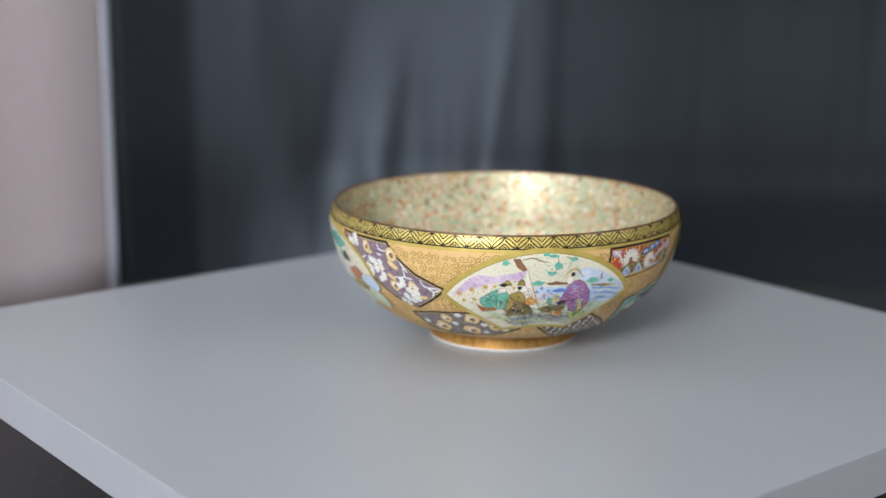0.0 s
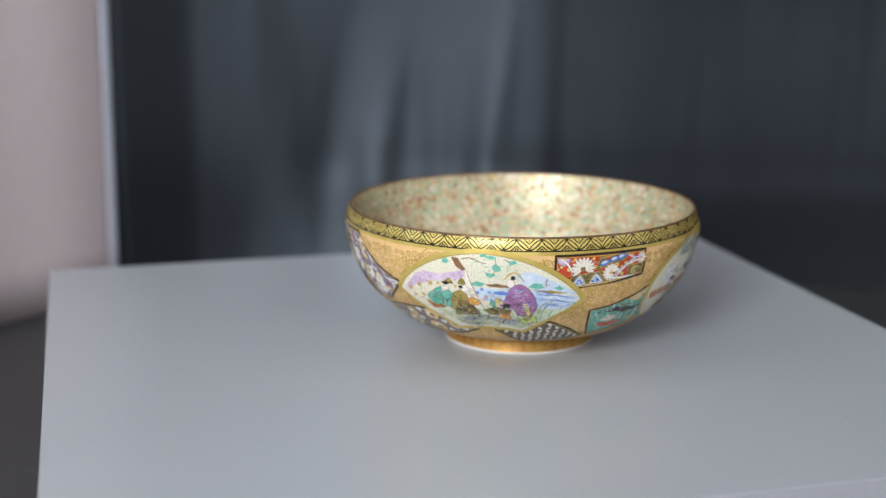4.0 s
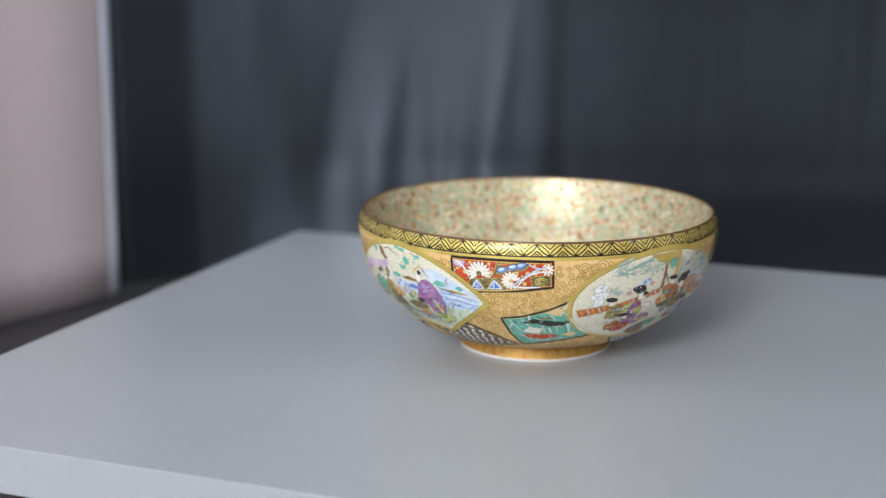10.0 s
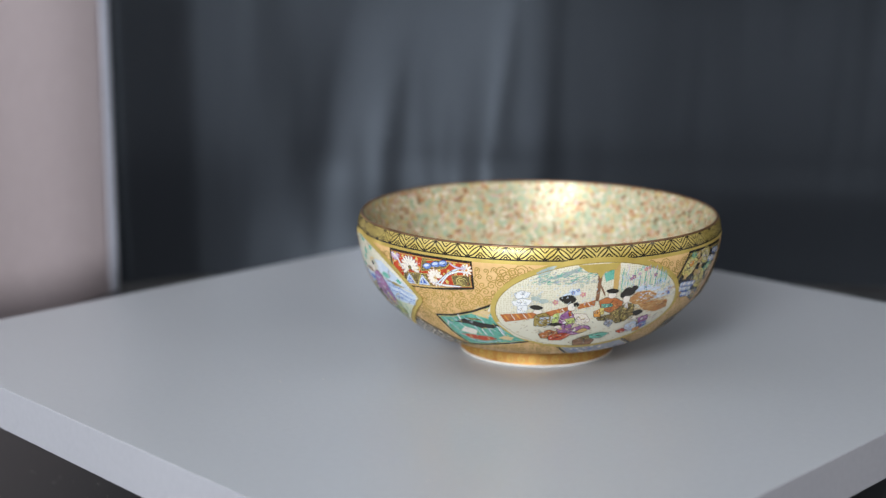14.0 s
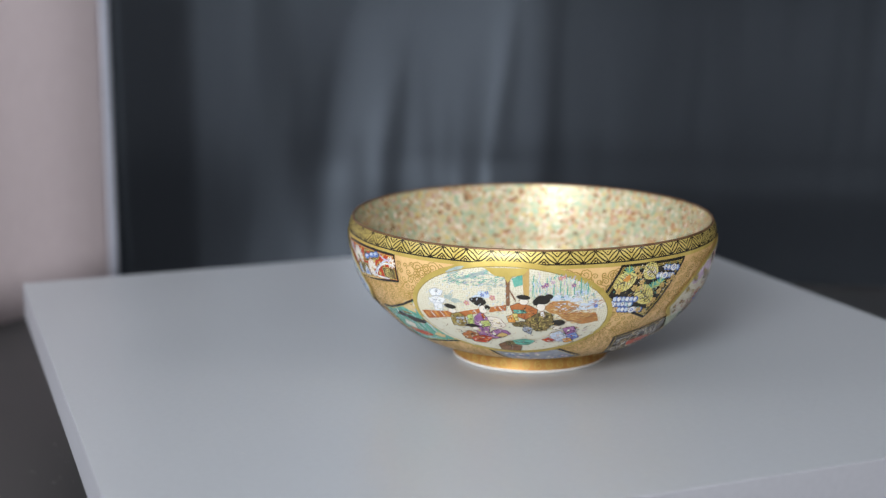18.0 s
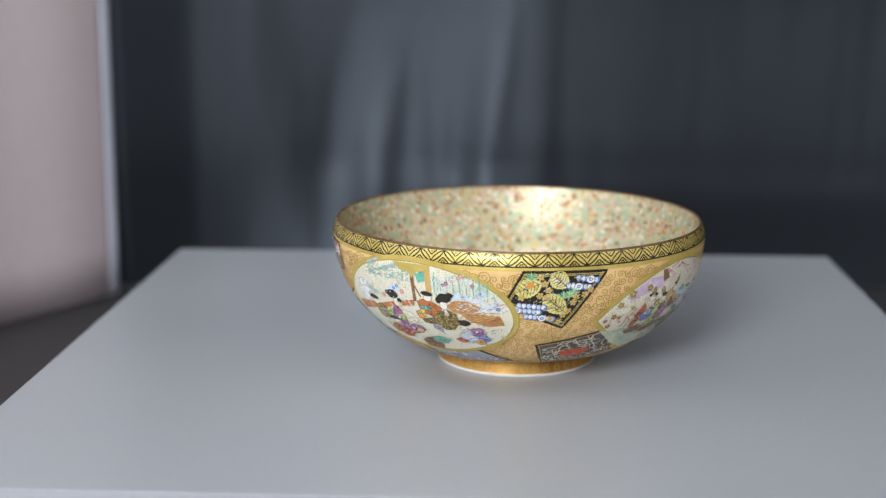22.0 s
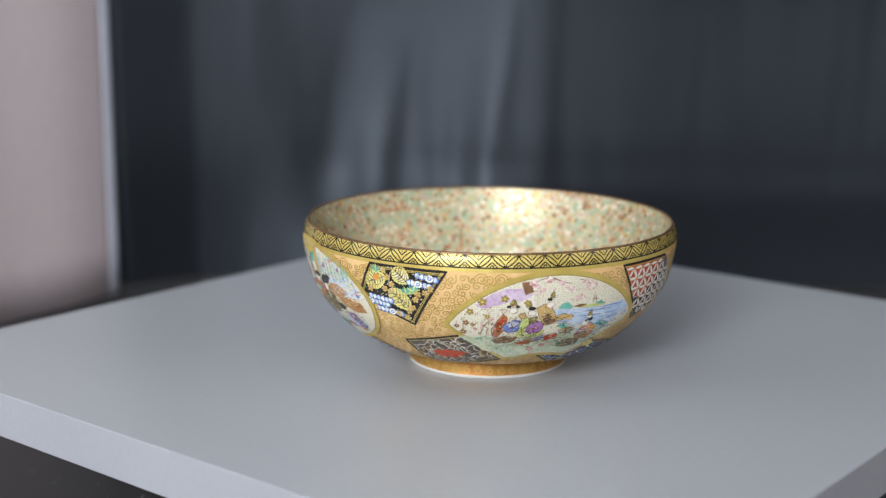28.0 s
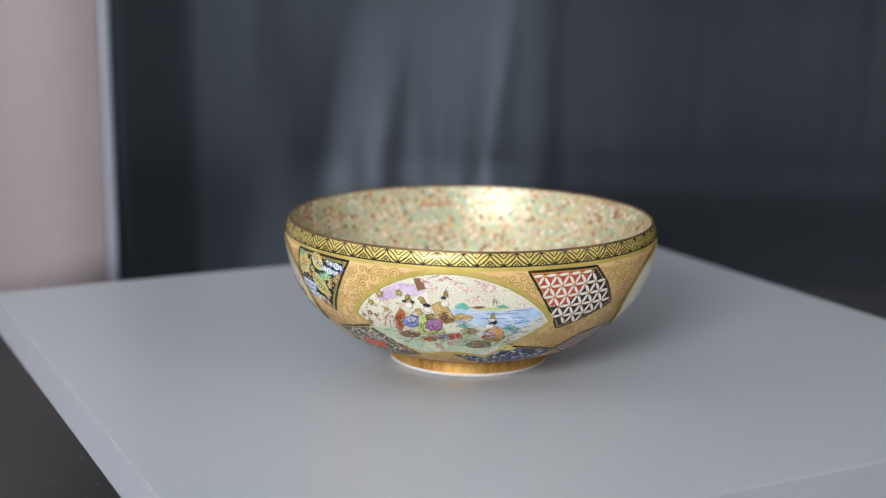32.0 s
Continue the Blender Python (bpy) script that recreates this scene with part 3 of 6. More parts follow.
def daisy(field, name, mat, edge, heart, x, y, size, petals=11, first=0.0, sweep=360.0, slim=0.16):
    """A chrysanthemum of long outlined petals, whole or a fan of it."""
    bm = bmesh.new()
    lift = field.next()
    for k in range(petals):
        a = radians(first + sweep * k / petals)
        for index, grow, up in ((1, 0.0030, 0.0), (0, 0.0, 0.00005)):
            pts = oval(x + 0.58 * size * math.cos(a), y + 0.58 * size * math.sin(a), 0.42 * size + grow, slim * size + grow, math.degrees(a), 10)
            f = bm.faces.new([bm.verts.new(field.put(px, py, lift + up + 0.00002 * (k % 2))) for px, py in pts])
            f.material_index = index
    f = bm.faces.new([bm.verts.new(field.put(px, py, lift + 0.00012)) for px, py in oval(x, y, 0.22 * size, 0.20 * size, 0, 10)])
    f.material_index = 2
    ob = part(name, bm, mat, field.ob)
    ob.data.materials.append(edge)
    ob.data.materials.append(heart)
    return ob


def ribbed_leaf(field, mat, pale, x, y, w, h, tilt):
    """A broad pointed leaf with a dark edge, a paler middle and curved cross ribs."""
    c, sn = math.cos(radians(tilt)), math.sin(radians(tilt))

    def at(u, v):
        return x + c * u * w - sn * v * h, y + sn * u * w + c * v * h

    def girth(u):
        return (1 - abs(u) ** 2.2) ** 0.8 * (1 - 0.18 * u)

    us = [-1 + k / 8 for k in range(17)]
    rim_pts = [(u, girth(u)) for u in us] + [(u, -girth(u)) for u in us[-2:0:-1]]
    garment(field, "gold_leaf", mat, *[at(u, v * (1 + 0.10 * (k % 2))) for k, (u, v) in enumerate(rim_pts)])
    shape(field, "leaf_glow", pale, *[at(0.1 + 0.62 * u, 0.62 * v) for u, v in rim_pts])
    for u in (-0.72, -0.46, -0.2, 0.06, 0.32, 0.58):
        g = girth(u) * 0.95
        stroke(field, "leaf_rib", SLATE, 0.0042, at(u - 0.20, g), at(u + 0.02, 0.45 * g), at(u + 0.10, 0), at(u + 0.02, -0.45 * g), at(u - 0.20, -g))
    stroke(field, "leaf_vein", SLATE, 0.005, at(-1, 0), at(1, 0))


# ---- the body, rim and foot ----
def build_body():
    wall = [(r * S, z * S) for r, z in CURVE]
    part("body", revolve(wall, 192), PEACH, bowl, "peach glazed outer wall", True)
    rim = [(0.985, 0.783), (0.984, 0.7885), (0.981, 0.7920), (0.977, 0.7920), (0.973, 0.7885), (0.972, 0.783)]
    part("rim", revolve([(r * S, z * S) for r, z in rim], 192), RIM_BROWN, bowl, "brown gilt lip line", True)
    inner = smooth_curve([(0.972, 0.783), (0.961, 0.74), (0.941, 0.68), (0.916, 0.61), (0.878, 0.53), (0.823, 0.44), (0.77, 0.345), (0.68, 0.265), (0.56, 0.205), (0.40, 0.17), (0.2, 0.155), (0.0, 0.152)], 5)
    part("inner_wall", revolve([(max(r, 0.0005) * S, z * S) for r, z in inner], 192), INNER, bowl, "cream inner wall powdered with gold", True)
    foot = [(0.35, 0.07), (0.37, 0.02), (0.385, 0.004), (0.395, 0.0), (0.423, 0.0), (0.431, 0.005), (0.4320, 0.018)]
    part("foot_edge", revolve([(r * S, z * S) for r, z in foot], 160), FOOT_WHITE, bowl, "bare white foot edge", True)
    part("foot_ring", revolve([(r * S, z * S) for r, z in ((0.4305, 0.018), (0.427, 0.03), (0.423, 0.06), (0.418, 0.08), (0.418, 0.089))], 160), FOOT_GOLD, bowl, "orange gold foot ring", True)
    part("underside", revolve([(0.0003 * S, 0.07 * S), (0.35 * S, 0.07 * S)], 64), FOOT_WHITE, bowl)
    return inner


def hoop(name, s0, s1, lift, mat, label=""):
    bm = bmesh.new()
    n, m = 240, 3
    rows = [[bm.verts.new(on_bowl(360 * i / n, s0 + (s1 - s0) * k / m, lift)) for i in range(n)] for k in range(m + 1)]
    for a, b in zip(rows, rows[1:]):
        for i in range(n):
            bm.faces.new((a[i], a[(i + 1) % n], b[(i + 1) % n], b[i]))
    return part(name, bm, mat, bowl, label, True)


INNER = gilding("inner_cream_gold", (0.50, 0.42, 0.24), (0.62, 0.54, 0.34), 0.45, 0.45)
INNER_CURVE = build_body()


def build_inner_flowers():
    """A thousand-flower ground on the inside: tiny overlapping blossoms in many enamels."""
    m, nodes, links, b = material("thousand_flowers", 0.40, 0.2)
    geo = nodes.new("ShaderNodeNewGeometry")
    tints = [(0.0, (0.60, 0.53, 0.36)), (0.16, (0.33, 0.43, 0.28)), (0.34, (0.47, 0.21, 0.09)), (0.45, (0.74, 0.66, 0.52)), (0.57, (0.38, 0.48, 0.33)),
             (0.71, (0.55, 0.31, 0.18)), (0.80, (0.58, 0.40, 0.34)), (0.87, (0.24, 0.12, 0.05)), (0.93, (0.60, 0.47, 0.18))]
    links.new(ramp(nodes, links, geo.outputs["Random Per Island"], tints, "CONSTANT"), b.inputs["Base Color"])
    rr, zz = np.array([c[0] for c in INNER_CURVE]), np.array([c[1] for c in INNER_CURVE])
    ss = np.concatenate([[0], np.cumsum(np.hypot(np.diff(rr), np.diff(zz)))])
    gr, gz = np.gradient(rr, ss), np.gradient(zz, ss)
    rng = random.Random(5)
    verts, faces = [], []
    s = 0.012
    while s < ss[-1] - 0.25:
        r0 = float(np.interp(s, ss, rr))
        count = int(2 * math.pi * r0 / 0.025)
        for k in range(count):
            a0 = 2 * math.pi * (k + rng.random() * 0.9) / count
            s0 = s + rng.uniform(-0.011, 0.011)
            size = rng.uniform(0.009, 0.017)
            lift = 0.0012 + 0.0015 * rng.random()
            n, turn = 10, rng.random() * 6
            base = len(verts)
            for i in range(n + 1):
                t = 2 * math.pi * i / n
                d = 0 if i == n else size * (1 if i % 2 else 0.7)
                sa, aa = s0 + d * math.sin(t + turn), a0 + d * math.cos(t + turn) / max(r0, 0.1)
                sa = min(max(sa, 0.001), ss[-1])
                r, z = float(np.interp(sa, ss, rr)), float(np.interp(sa, ss, zz))
                tr, tz = float(np.interp(sa, ss, gr)), float(np.interp(sa, ss, gz))
                r, z = r + lift * tz, z - lift * tr
                verts.append((r * math.cos(aa) * S, r * math.sin(aa) * S, z * S))
            faces += [(base + i, base + (i + 1) % n, base + n) for i in range(n)]
        s += 0.021
    me = bpy.data.meshes.new("flower_ground")
    me.from_pydata(verts, [], faces)
    me.materials.append(m)
    ob = new("flower_ground", me)
    ob.parent = bowl
    tagged(ob, "tiny many-coloured enamel blossoms", kind="stuff")


build_inner_flowers()


def build_scrolls():
    """Gold spiral scrollwork over the peach glaze."""
    rng = random.Random(9)
    field = Field(0, 0.6, 0.0008)
    bm = bmesh.new()

    def spiral(x, y, size, turn, way):
        pts = []
        for i in range(17):
            t = i / 16
            a = turn + way * t * (8.5 if size < 0.026 else 12.5)
            d = size * (1 - 0.86 * t)
            pts.append((x + d * math.cos(a), y + d * math.sin(a)))
        a = turn - way * 0.5
        pts.insert(0, (x + 1.5 * size * math.cos(a), y + 1.5 * size * math.sin(a)))
        prev = None
        for i, (px, py) in enumerate(pts):
            ax, ay = pts[max(i - 1, 0)]
            bx, by = pts[min(i + 1, 17)]
            d = math.hypot(bx - ax, by - ay) or 1
            nx, ny = -(by - ay) / d, (bx - ax) / d
            w = 0.0024
            pair = (bm.verts.new(field.put(px - nx * w, py - ny * w)), bm.verts.new(field.put(px + nx * w, py + ny * w)))
            if prev:
                bm.faces.new((prev[0], pair[0], pair[1], prev[1]))
            prev = pair

    s = 0.16
    while s < 0.92:
        r = R_OF_S(s)
        count = int(2 * math.pi * r / 0.045)
        for k in range(count):
            phi = 360 * (k + 0.35 * rng.random() + 0.5 * (int(s * 25) % 2)) / count
            x, y = radians(phi) * field.r, s - field.s + rng.uniform(-0.006, 0.006)
            spiral(x, y, rng.uniform(0.014, 0.024) if noise.noise((phi * 0.09, s * 9, 3)) < 0.12 else rng.uniform(0.028, 0.037), rng.random() * 6.28, rng.choice((-1, 1)))
        s += 0.038
    ob = part("scrollwork", bm, OLD_GOLD, bowl, "fine gold spiral scrollwork", True)
    tagged(ob, kind="stuff")


build_scrolls()

hoop("gold_line", 0.921, 0.942, 0.0016, BORDER_GOLD, "plain gold line")
hoop("chevron_band", 0.944, 1.004, 0.0016, GOLD, "gold band of chevrons")
hoop("dark_line", 0.939, 0.9460, 0.0022, INK)
hoop("dark_line", 1.0035, 1.0075, 0.0022, BAND_INK)
hoop("foot_line", 0.010, 0.019, 0.0015, INK)
hoop("foot_gold_line", 0.02, 0.09, 0.001, BASE_GOLD)


def build_chevrons(count=49, first=24.9):
    """Black zigzag leaves on the gold band, one object a repeat on one mesh."""
    field = Field(0, 0.974, 0.0022)
    half = radians(180 / count) * field.r
    lo, hi = -0.0275, 0.0285
    run = math.hypot(half, hi - lo)
    nx, ny = (hi - lo) / run, half / run
    bm = bmesh.new()

    def leaf_edge(side, bulge):
        pts = []
        for k in range(7):
            t = k / 6
            w = bulge * math.sin(math.pi * t) ** 0.55
            pts.append((side * (half * t * 0.985 + 0.0006 + nx * w), hi - 0.001 + (lo - hi + 0.002) * t + ny * w))
        return pts

    for side in (-1, 1):
        # a pointed gold leaf between two fine lines, and a nested chevron under and over it
        ribbon(field, leaf_edge(side, 0.0098), 0.0062, 0, bm, 0.8)
        ribbon(field, leaf_edge(side, -0.0098), 0.0074, 0, bm, 0.8)
        ribbon(field, [(side * 0.0004, -0.0035), (side * 0.014, -0.0165), (side * 0.0265, lo)], 0.0070, 0, bm, 0.8)
        ribbon(field, [(side * (half - 0.0004), 0.0050), (side * (half - 0.013), 0.017), (side * (half - 0.0255), hi)], 0.0062, 0, bm, 0.8)
        ribbon(field, [(side * 0.0004, -0.0165), (side * 0.0095, lo)], 0.0062, 0, bm, 0.8)
    bm.faces.new([bm.verts.new(field.put(half + x, hi - 0.0075 + y)) for x, y in ((-0.0045, 0.0035), (0, -0.0050), (0.0045, 0.0035))])
    first_ob = part("chevron", bm, BAND_INK, bowl)
    first_ob.matrix_basis = pose(0, 0, 0, 0, 0, first)
    for k in range(1, count):
        ob = new("chevron", first_ob.data)
        ob.parent = bowl
        ob.matrix_basis = pose(0, 0, 0, 0, 0, first + 360 * k / count)


build_chevrons()


def build_foot_scrolls(count=44):
    """Gilt scrolls round the foot ring, one object a repeat on one mesh."""
    bm = bmesh.new()
    prev = None
    for i in range(21):
        t = i / 20
        a, d = 1.2 + 8.5 * t, 0.0235 * (1 - 0.72 * t)
        pair = []
        for w in (-0.0021, 0.0021):
            x, z = (d + w) * math.cos(a), 0.044 + (d + w) * math.sin(a)
            q = x / 0.425
            pair.append(bm.verts.new(Vector((0.4285 * math.cos(q), 0.4285 * math.sin(q), z)) * S))
        if prev:
            bm.faces.new((prev[0], prev[1], pair[1], pair[0]))
        prev = pair
    ob0 = part("foot_scroll", bm, BORDER_GOLD, bowl)
    for k in range(1, count):
        ob = new("foot_scroll", ob0.data)
        ob.parent = bowl
        ob.matrix_basis = pose(0, 0, 0, 0, 0, 360 * k / count)


build_foot_scrolls()


# ---- brocade slips under the scenes ----
def slip(label, mat, border, *corners):
    """A painted slip of brocade with a dark edge; its corners as degrees and arc lengths."""
    phi = corners[0][0] + sum((c[0] - corners[0][0] + 180) % 360 - 180 for c in corners) / len(corners)
    s = sum(c[1] for c in corners) / len(corners)
    field = Field(phi, s, 0.0016)
    pts = spread([field.local(*c) for c in corners], 0.02)
    field.ob = part("brocade_slip", filled(field, pts, 0.0), mat, bowl, label, True)
    part("slip_edge", band(field, pts, -0.0085, 0.004, 0.0006), border, field.ob, smooth=True)
    part("edge_line", band(field, pts, -0.0145, -0.0105, 0.0006), BORDER_GOLD, field.ob, smooth=True)
    field.pts = pts
    return field


def inside(points, x, y, margin=0.0):
    hit = False
    for (ax, ay), (bx, by) in zip(points, points[1:] + points[:1]):
        if (ay > y) != (by > y) and x < (bx - ax) * (y - ay) / (by - ay) + ax:
            hit = not hit
        dx, dy = bx - ax, by - ay
        t = max(0, min(1, ((x - ax) * dx + (y - ay) * dy) / (dx * dx + dy * dy + 1e-12)))
        if margin and math.hypot(ax + t * dx - x, ay + t * dy - y) < margin:
            return False
    return hit


def spot(field, name, mat, phi, s, w, h, tilt=0, **more):
    return blob(field, name, mat, *field.local(phi, s), w, h, tilt, **more)


def bloom(field, name, mat, heart, phi, s, size, petals=5):
    return flower(field, name, mat, heart, *field.local(phi, s), size, petals)


def dab(field, name, mat, width, *points):
    return stroke(field, name, mat, width, *[field.local(*p) for p in points])


def ring_flower(field, phi, s, size):
    spot(field, "ring_petal", RING_OCHRE, phi, s, size, size * 1.2, 25)
    spot(field, "ring_glow", CREAM, phi - 0.3, s + 0.004, size * 0.45, size * 0.5, 25, line=0)
    spot(field, "ring_eye", SEPIA, phi + 0.4, s - 0.003, size * 0.36, size * 0.42, 25, line=0)


def build_slips():
    # red and blue brocade
    f = slip("brocade slip of red, gold and blue cells", RED, INK, (-96.0, 0.920), (-86, 0.922), (-76, 0.922), (-65.9, 0.920), (-65.6, 0.776), (-76, 0.752), (-86, 0.738), (-96, 0.72))

    def at(u, v):
        low = 0.732 + 0.052 * u
        return f.local(-95.2 + 28.6 * u, low + v * (0.908 - low))

    def line_on(name, mat, width, *uv):
        return stroke(f, name, mat, width, *[at(*q) for q in uv])

    def bordered(mat, *uv):
        shape(f, "cell", mat, *[at(*q) for q in uv])
        for a, b in zip(uv, uv[1:] + uv[:1]):
            line_on("cell_line", INK, 0.0065, a, b)
            line_on("cell_line", BORDER_GOLD, 0.0034, a, b)

    # olive bands with blue drops and blue frets
    bordered(UMBER, (0.42, 0.52), (0.46, 1.0), (0.80, 1.0), (0.74, 0.74))
    bordered(UMBER, (0.10, 0.0), (0.17, 0.40), (0.56, 0.46), (0.62, 0.0))
    bordered(UMBER, (0.82, 0.04), (0.80, 0.46), (1.0, 0.50), (1.0, 0.04))
    line_on("gold_stripe", BORDER_GOLD, 0.0045, (0.44, 0.62), (0.76, 0.86))
    line_on("gold_stripe", BORDER_GOLD, 0.0040, (0.47, 0.93), (0.62, 0.98))
    for u, v in ((0.51, 0.74), (0.62, 0.84), (0.71, 0.91)):
        x, y = at(u, v)
        blob(f, "blue_drop", BLUE, x, y, 0.027, 0.015, 14, 0.0022, 0.1)
        blob(f, "drop_light", PALE_BLUE, x - 0.003, y + 0.003, 0.017, 0.007, 14, 0, 0.1)
    for u in (0.24, 0.43):
        shape(f, "blue_fret", PALE_BLUE, at(u - 0.085, 0.03), at(u, 0.40), at(u + 0.085, 0.03))
        shape(f, "blue_fret", BLUE, at(u - 0.055, 0.07), at(u, 0.30), at(u + 0.055, 0.07))
    line_on("fret_line", INK, 0.0090, (0.12, 0.40), (0.24, 0.44), (0.335, 0.02), (0.43, 0.45), (0.53, 0.02))
    line_on("fret_line", YELLOW, 0.0046, (0.12, 0.40), (0.24, 0.44), (0.335, 0.02), (0.43, 0.45), (0.53, 0.02))
    # yellow stars on the red ground
    rng = random.Random(14)
    for u, v in ((0.04, 0.72), (0.05, 0.40), (0.05, 0.15), (0.12, 0.62), (0.18, 0.93), (0.38, 0.93), (0.34, 0.52), (0.66, 0.62), (0.72, 0.50), (0.77, 0.62), (0.68, 0.30),
                 (0.74, 0.20), (0.84, 0.92), (0.88, 0.72), (0.95, 0.92), (0.85, 0.58), (0.66, 0.10), (0.40, 0.62)):
        flower(f, "star", YELLOW, ORANGE, *at(u, v), rng.uniform(0.008, 0.013))
    # chrysanthemums
    daisy(f, "blossom", CREAM, PLUM, UMBER, *at(0.27, 0.60), 0.064, 12, -15, 250, 0.13)
    daisy(f, "blossom", CREAM, RUST, OCHRE, *at(0.60, 0.34), 0.050, 12, 20, 300)
    daisy(f, "blossom", CREAM, RUST, ORANGE, *at(0.97, 0.74), 0.034, 9)
    daisy(f, "blossom", MAUVE, PLUM, YELLOW, *at(0.06, 0.95), 0.034, 8, 180, 200)
    # pale ribbons across the cells
    for mat, pts in ((WHITE, ((0.02, 0.98), (0.10, 0.80), (0.16, 0.52))), (PALE_BLUE, ((0.60, 0.08), (0.70, 0.36), (0.82, 0.66), (0.97, 0.90))), (WHITE, ((0.55, 0.16), (0.70, 0.06), (0.90, 0.02))),
                     (WHITE, ((0.64, 0.02), (0.74, 0.42), (0.80, 0.56), (0.90, 0.66), (0.99, 0.60))), (MAUVE, ((0.78, 0.98), (0.86, 0.82), (0.97, 0.78))), (WHITE, ((0.00, 0.28), (0.07, 0.22), (0.13, 0.04)))):
        line_on("ribbon", PLUM, 0.0125, *pts)
        line_on("ribbon", mat, 0.0090, *pts)
    for r in (0.020, 0.011):
        x, y = at(0.91, 0.26)
        stroke(f, "gold_curl", YELLOW, 0.0040, *[(x + r * 1.5 * math.cos(k), y + r * math.sin(k)) for k in (0, 1, 2, 3, 4, 5)])
    line_on("gold_bar", OCHRE, 0.010, (0.0, 0.02), (0.5, -0.02), (0.8, 0.0))
    brushwork(f, "brocade_brushwork", [CREAM, YELLOW, INK, RUST], 150, -0.26, 0.26, -0.11, 0.10, 0.009, 30, f.pts, 41)

    # green fan with boats and carp
    f = slip("teal fan-shaped slip with boats on waves", TEAL, INK, (-82.2, 0.570), (-75, 0.592), (-67, 0.640), (-57, 0.722), (-50, 0.56), (-48, 0.41), (-60, 0.36), (-70, 0.32), (-76, 0.302), (-80, 0.43))
    for phi in (-79.5, -75.5, -71.0, -66.5, -62.0):
        dab(f, "rain_line", PALE_BLUE, 0.006, (phi, 0.555 + (phi + 80) * 0.004), (phi + 2.2, 0.50 + (phi + 80) * 0.004), (phi + 4.0, 0.44))
    for phi, s, w, h, mat in ((-64.4, 0.628, 3.4, 0.050, RING_OCHRE), (-71.6, 0.462, 3.6, 0.042, CREAM), (-60.6, 0.655, 1.6, 0.036, CREAM), (-58.0, 0.425, 3.0, 0.026, RING_OCHRE)):
        shape(f, "sail", mat, *[f.local(*p) for p in ((phi - w, s - 0.2 * h), (phi - 0.2 * w, s + h), (phi + w, s + 0.5 * h), (phi + 0.6 * w, s - 0.7 * h))])
    shape(f, "hull", INK, *[f.local(*p) for p in ((-75.5, 0.535), (-71.8, 0.570), (-68.0, 0.562), (-62.0, 0.548), (-58.2, 0.552), (-61.5, 0.515), (-66.0, 0.505), (-70.0, 0.530))])
    shape(f, "hull_light", UMBER, *[f.local(*p) for p in ((-70.5, 0.585), (-66.0, 0.588), (-64.5, 0.575), (-69.0, 0.570))])
    shape(f, "red_hull", RED, *[f.local(*p) for p in ((-76.2, 0.425), (-70.0, 0.430), (-63.5, 0.428), (-61.8, 0.405), (-67.0, 0.378), (-73.5, 0.385))])
    dab(f, "wave_line", PALE_BLUE, 0.008, (-76.5, 0.44), (-72.0, 0.372), (-66.0, 0.366), (-60.5, 0.395))
    for p in ((-73.0, 0.60), (-72.6, 0.56)), ((-58.4, 0.69), (-57.6, 0.60)), ((-60.0, 0.535), (-58.6, 0.455)), ((-78.4, 0.53), (-79.6, 0.49)), ((-66.0, 0.50), (-65.0, 0.44)):
        dab(f, "rain_line", WHITE, 0.008, *p)

    brushwork(f, "wave_brushwork", [PALE_BLUE, INK, MEADOW, YELLOW], 200, -0.34, 0.26, -0.2, 0.2, 0.020, -40, f.pts, 42)

    # black square with leaves and blue chrysanthemums
    f = slip("black square slip with gold leaves and blue flowers", INK, INK, (3.4, 0.922), (15, 0.921), (27.4, 0.918), (21.5, 0.76), (15.8, 0.600), (7, 0.67), (-1.8, 0.755))
    part("edge_line", band(f, f.pts, -0.0215, -0.0180, 0.0006), BORDER_GOLD, f.ob)
    for phi, s, w, h, tilt in ((5.0, 0.838, 0.070, 0.050, 22), (13.6, 0.875, 0.054, 0.046, -40), (12.7, 0.748, 0.078, 0.052, -40)):
        x, y = f.local(phi, s)
        ribbed_leaf(f, LEAF, CREAM if phi == 13.6 else YELLOW, x, y, w, h * 0.92, tilt)
    spot(f, "leaf_glow", ORANGE, 5.4, 0.852, 0.022, 0.015, 20, line=0)
    # rows of overlapping blue and white petals, with a ringed flower in most of them
    for phi0, s0, phi1, s1, n, ring in ((-1.0, 0.722, 8.2, 0.706, 8, 1.8), (2.6, 0.744, 9.6, 0.732, 6, None), (4.7, 0.680, 12.4, 0.664, 7, 9.2),
                                        (19.0, 0.886, 24.2, 0.872, 5, 22.4), (16.4, 0.848, 22.4, 0.836, 6, 19.0)):
        for k in range(n):
            q = k / (n - 1)
            spot(f, "blue_petal", BLUE, phi0 + (phi1 - phi0) * q, s0 + (s1 - s0) * q, 0.0155, 0.0165, 12, line=0.0016, wobble=0.1)
            spot(f, "petal_light", WHITE if k % 2 else PALE_BLUE, phi0 + (phi1 - phi0) * q - 0.22, s0 + (s1 - s0) * q + 0.002, 0.0105, 0.0125, 12, line=0, wobble=0.1)
        if ring is not None:
            level = s0 + (s1 - s0) * (ring - phi0) / (phi1 - phi0)
            spot(f, "ring_petal", WHITE, ring, level, 0.0205, 0.0185, line=0.0022, wobble=0.1)
            spot(f, "petal_eye", BLUE, ring, level, 0.0105, 0.0095, line=0, wobble=0.1)
            spot(f, "petal_eye", WHITE, ring, level, 0.0050, 0.0045, line=0, wobble=0.1)
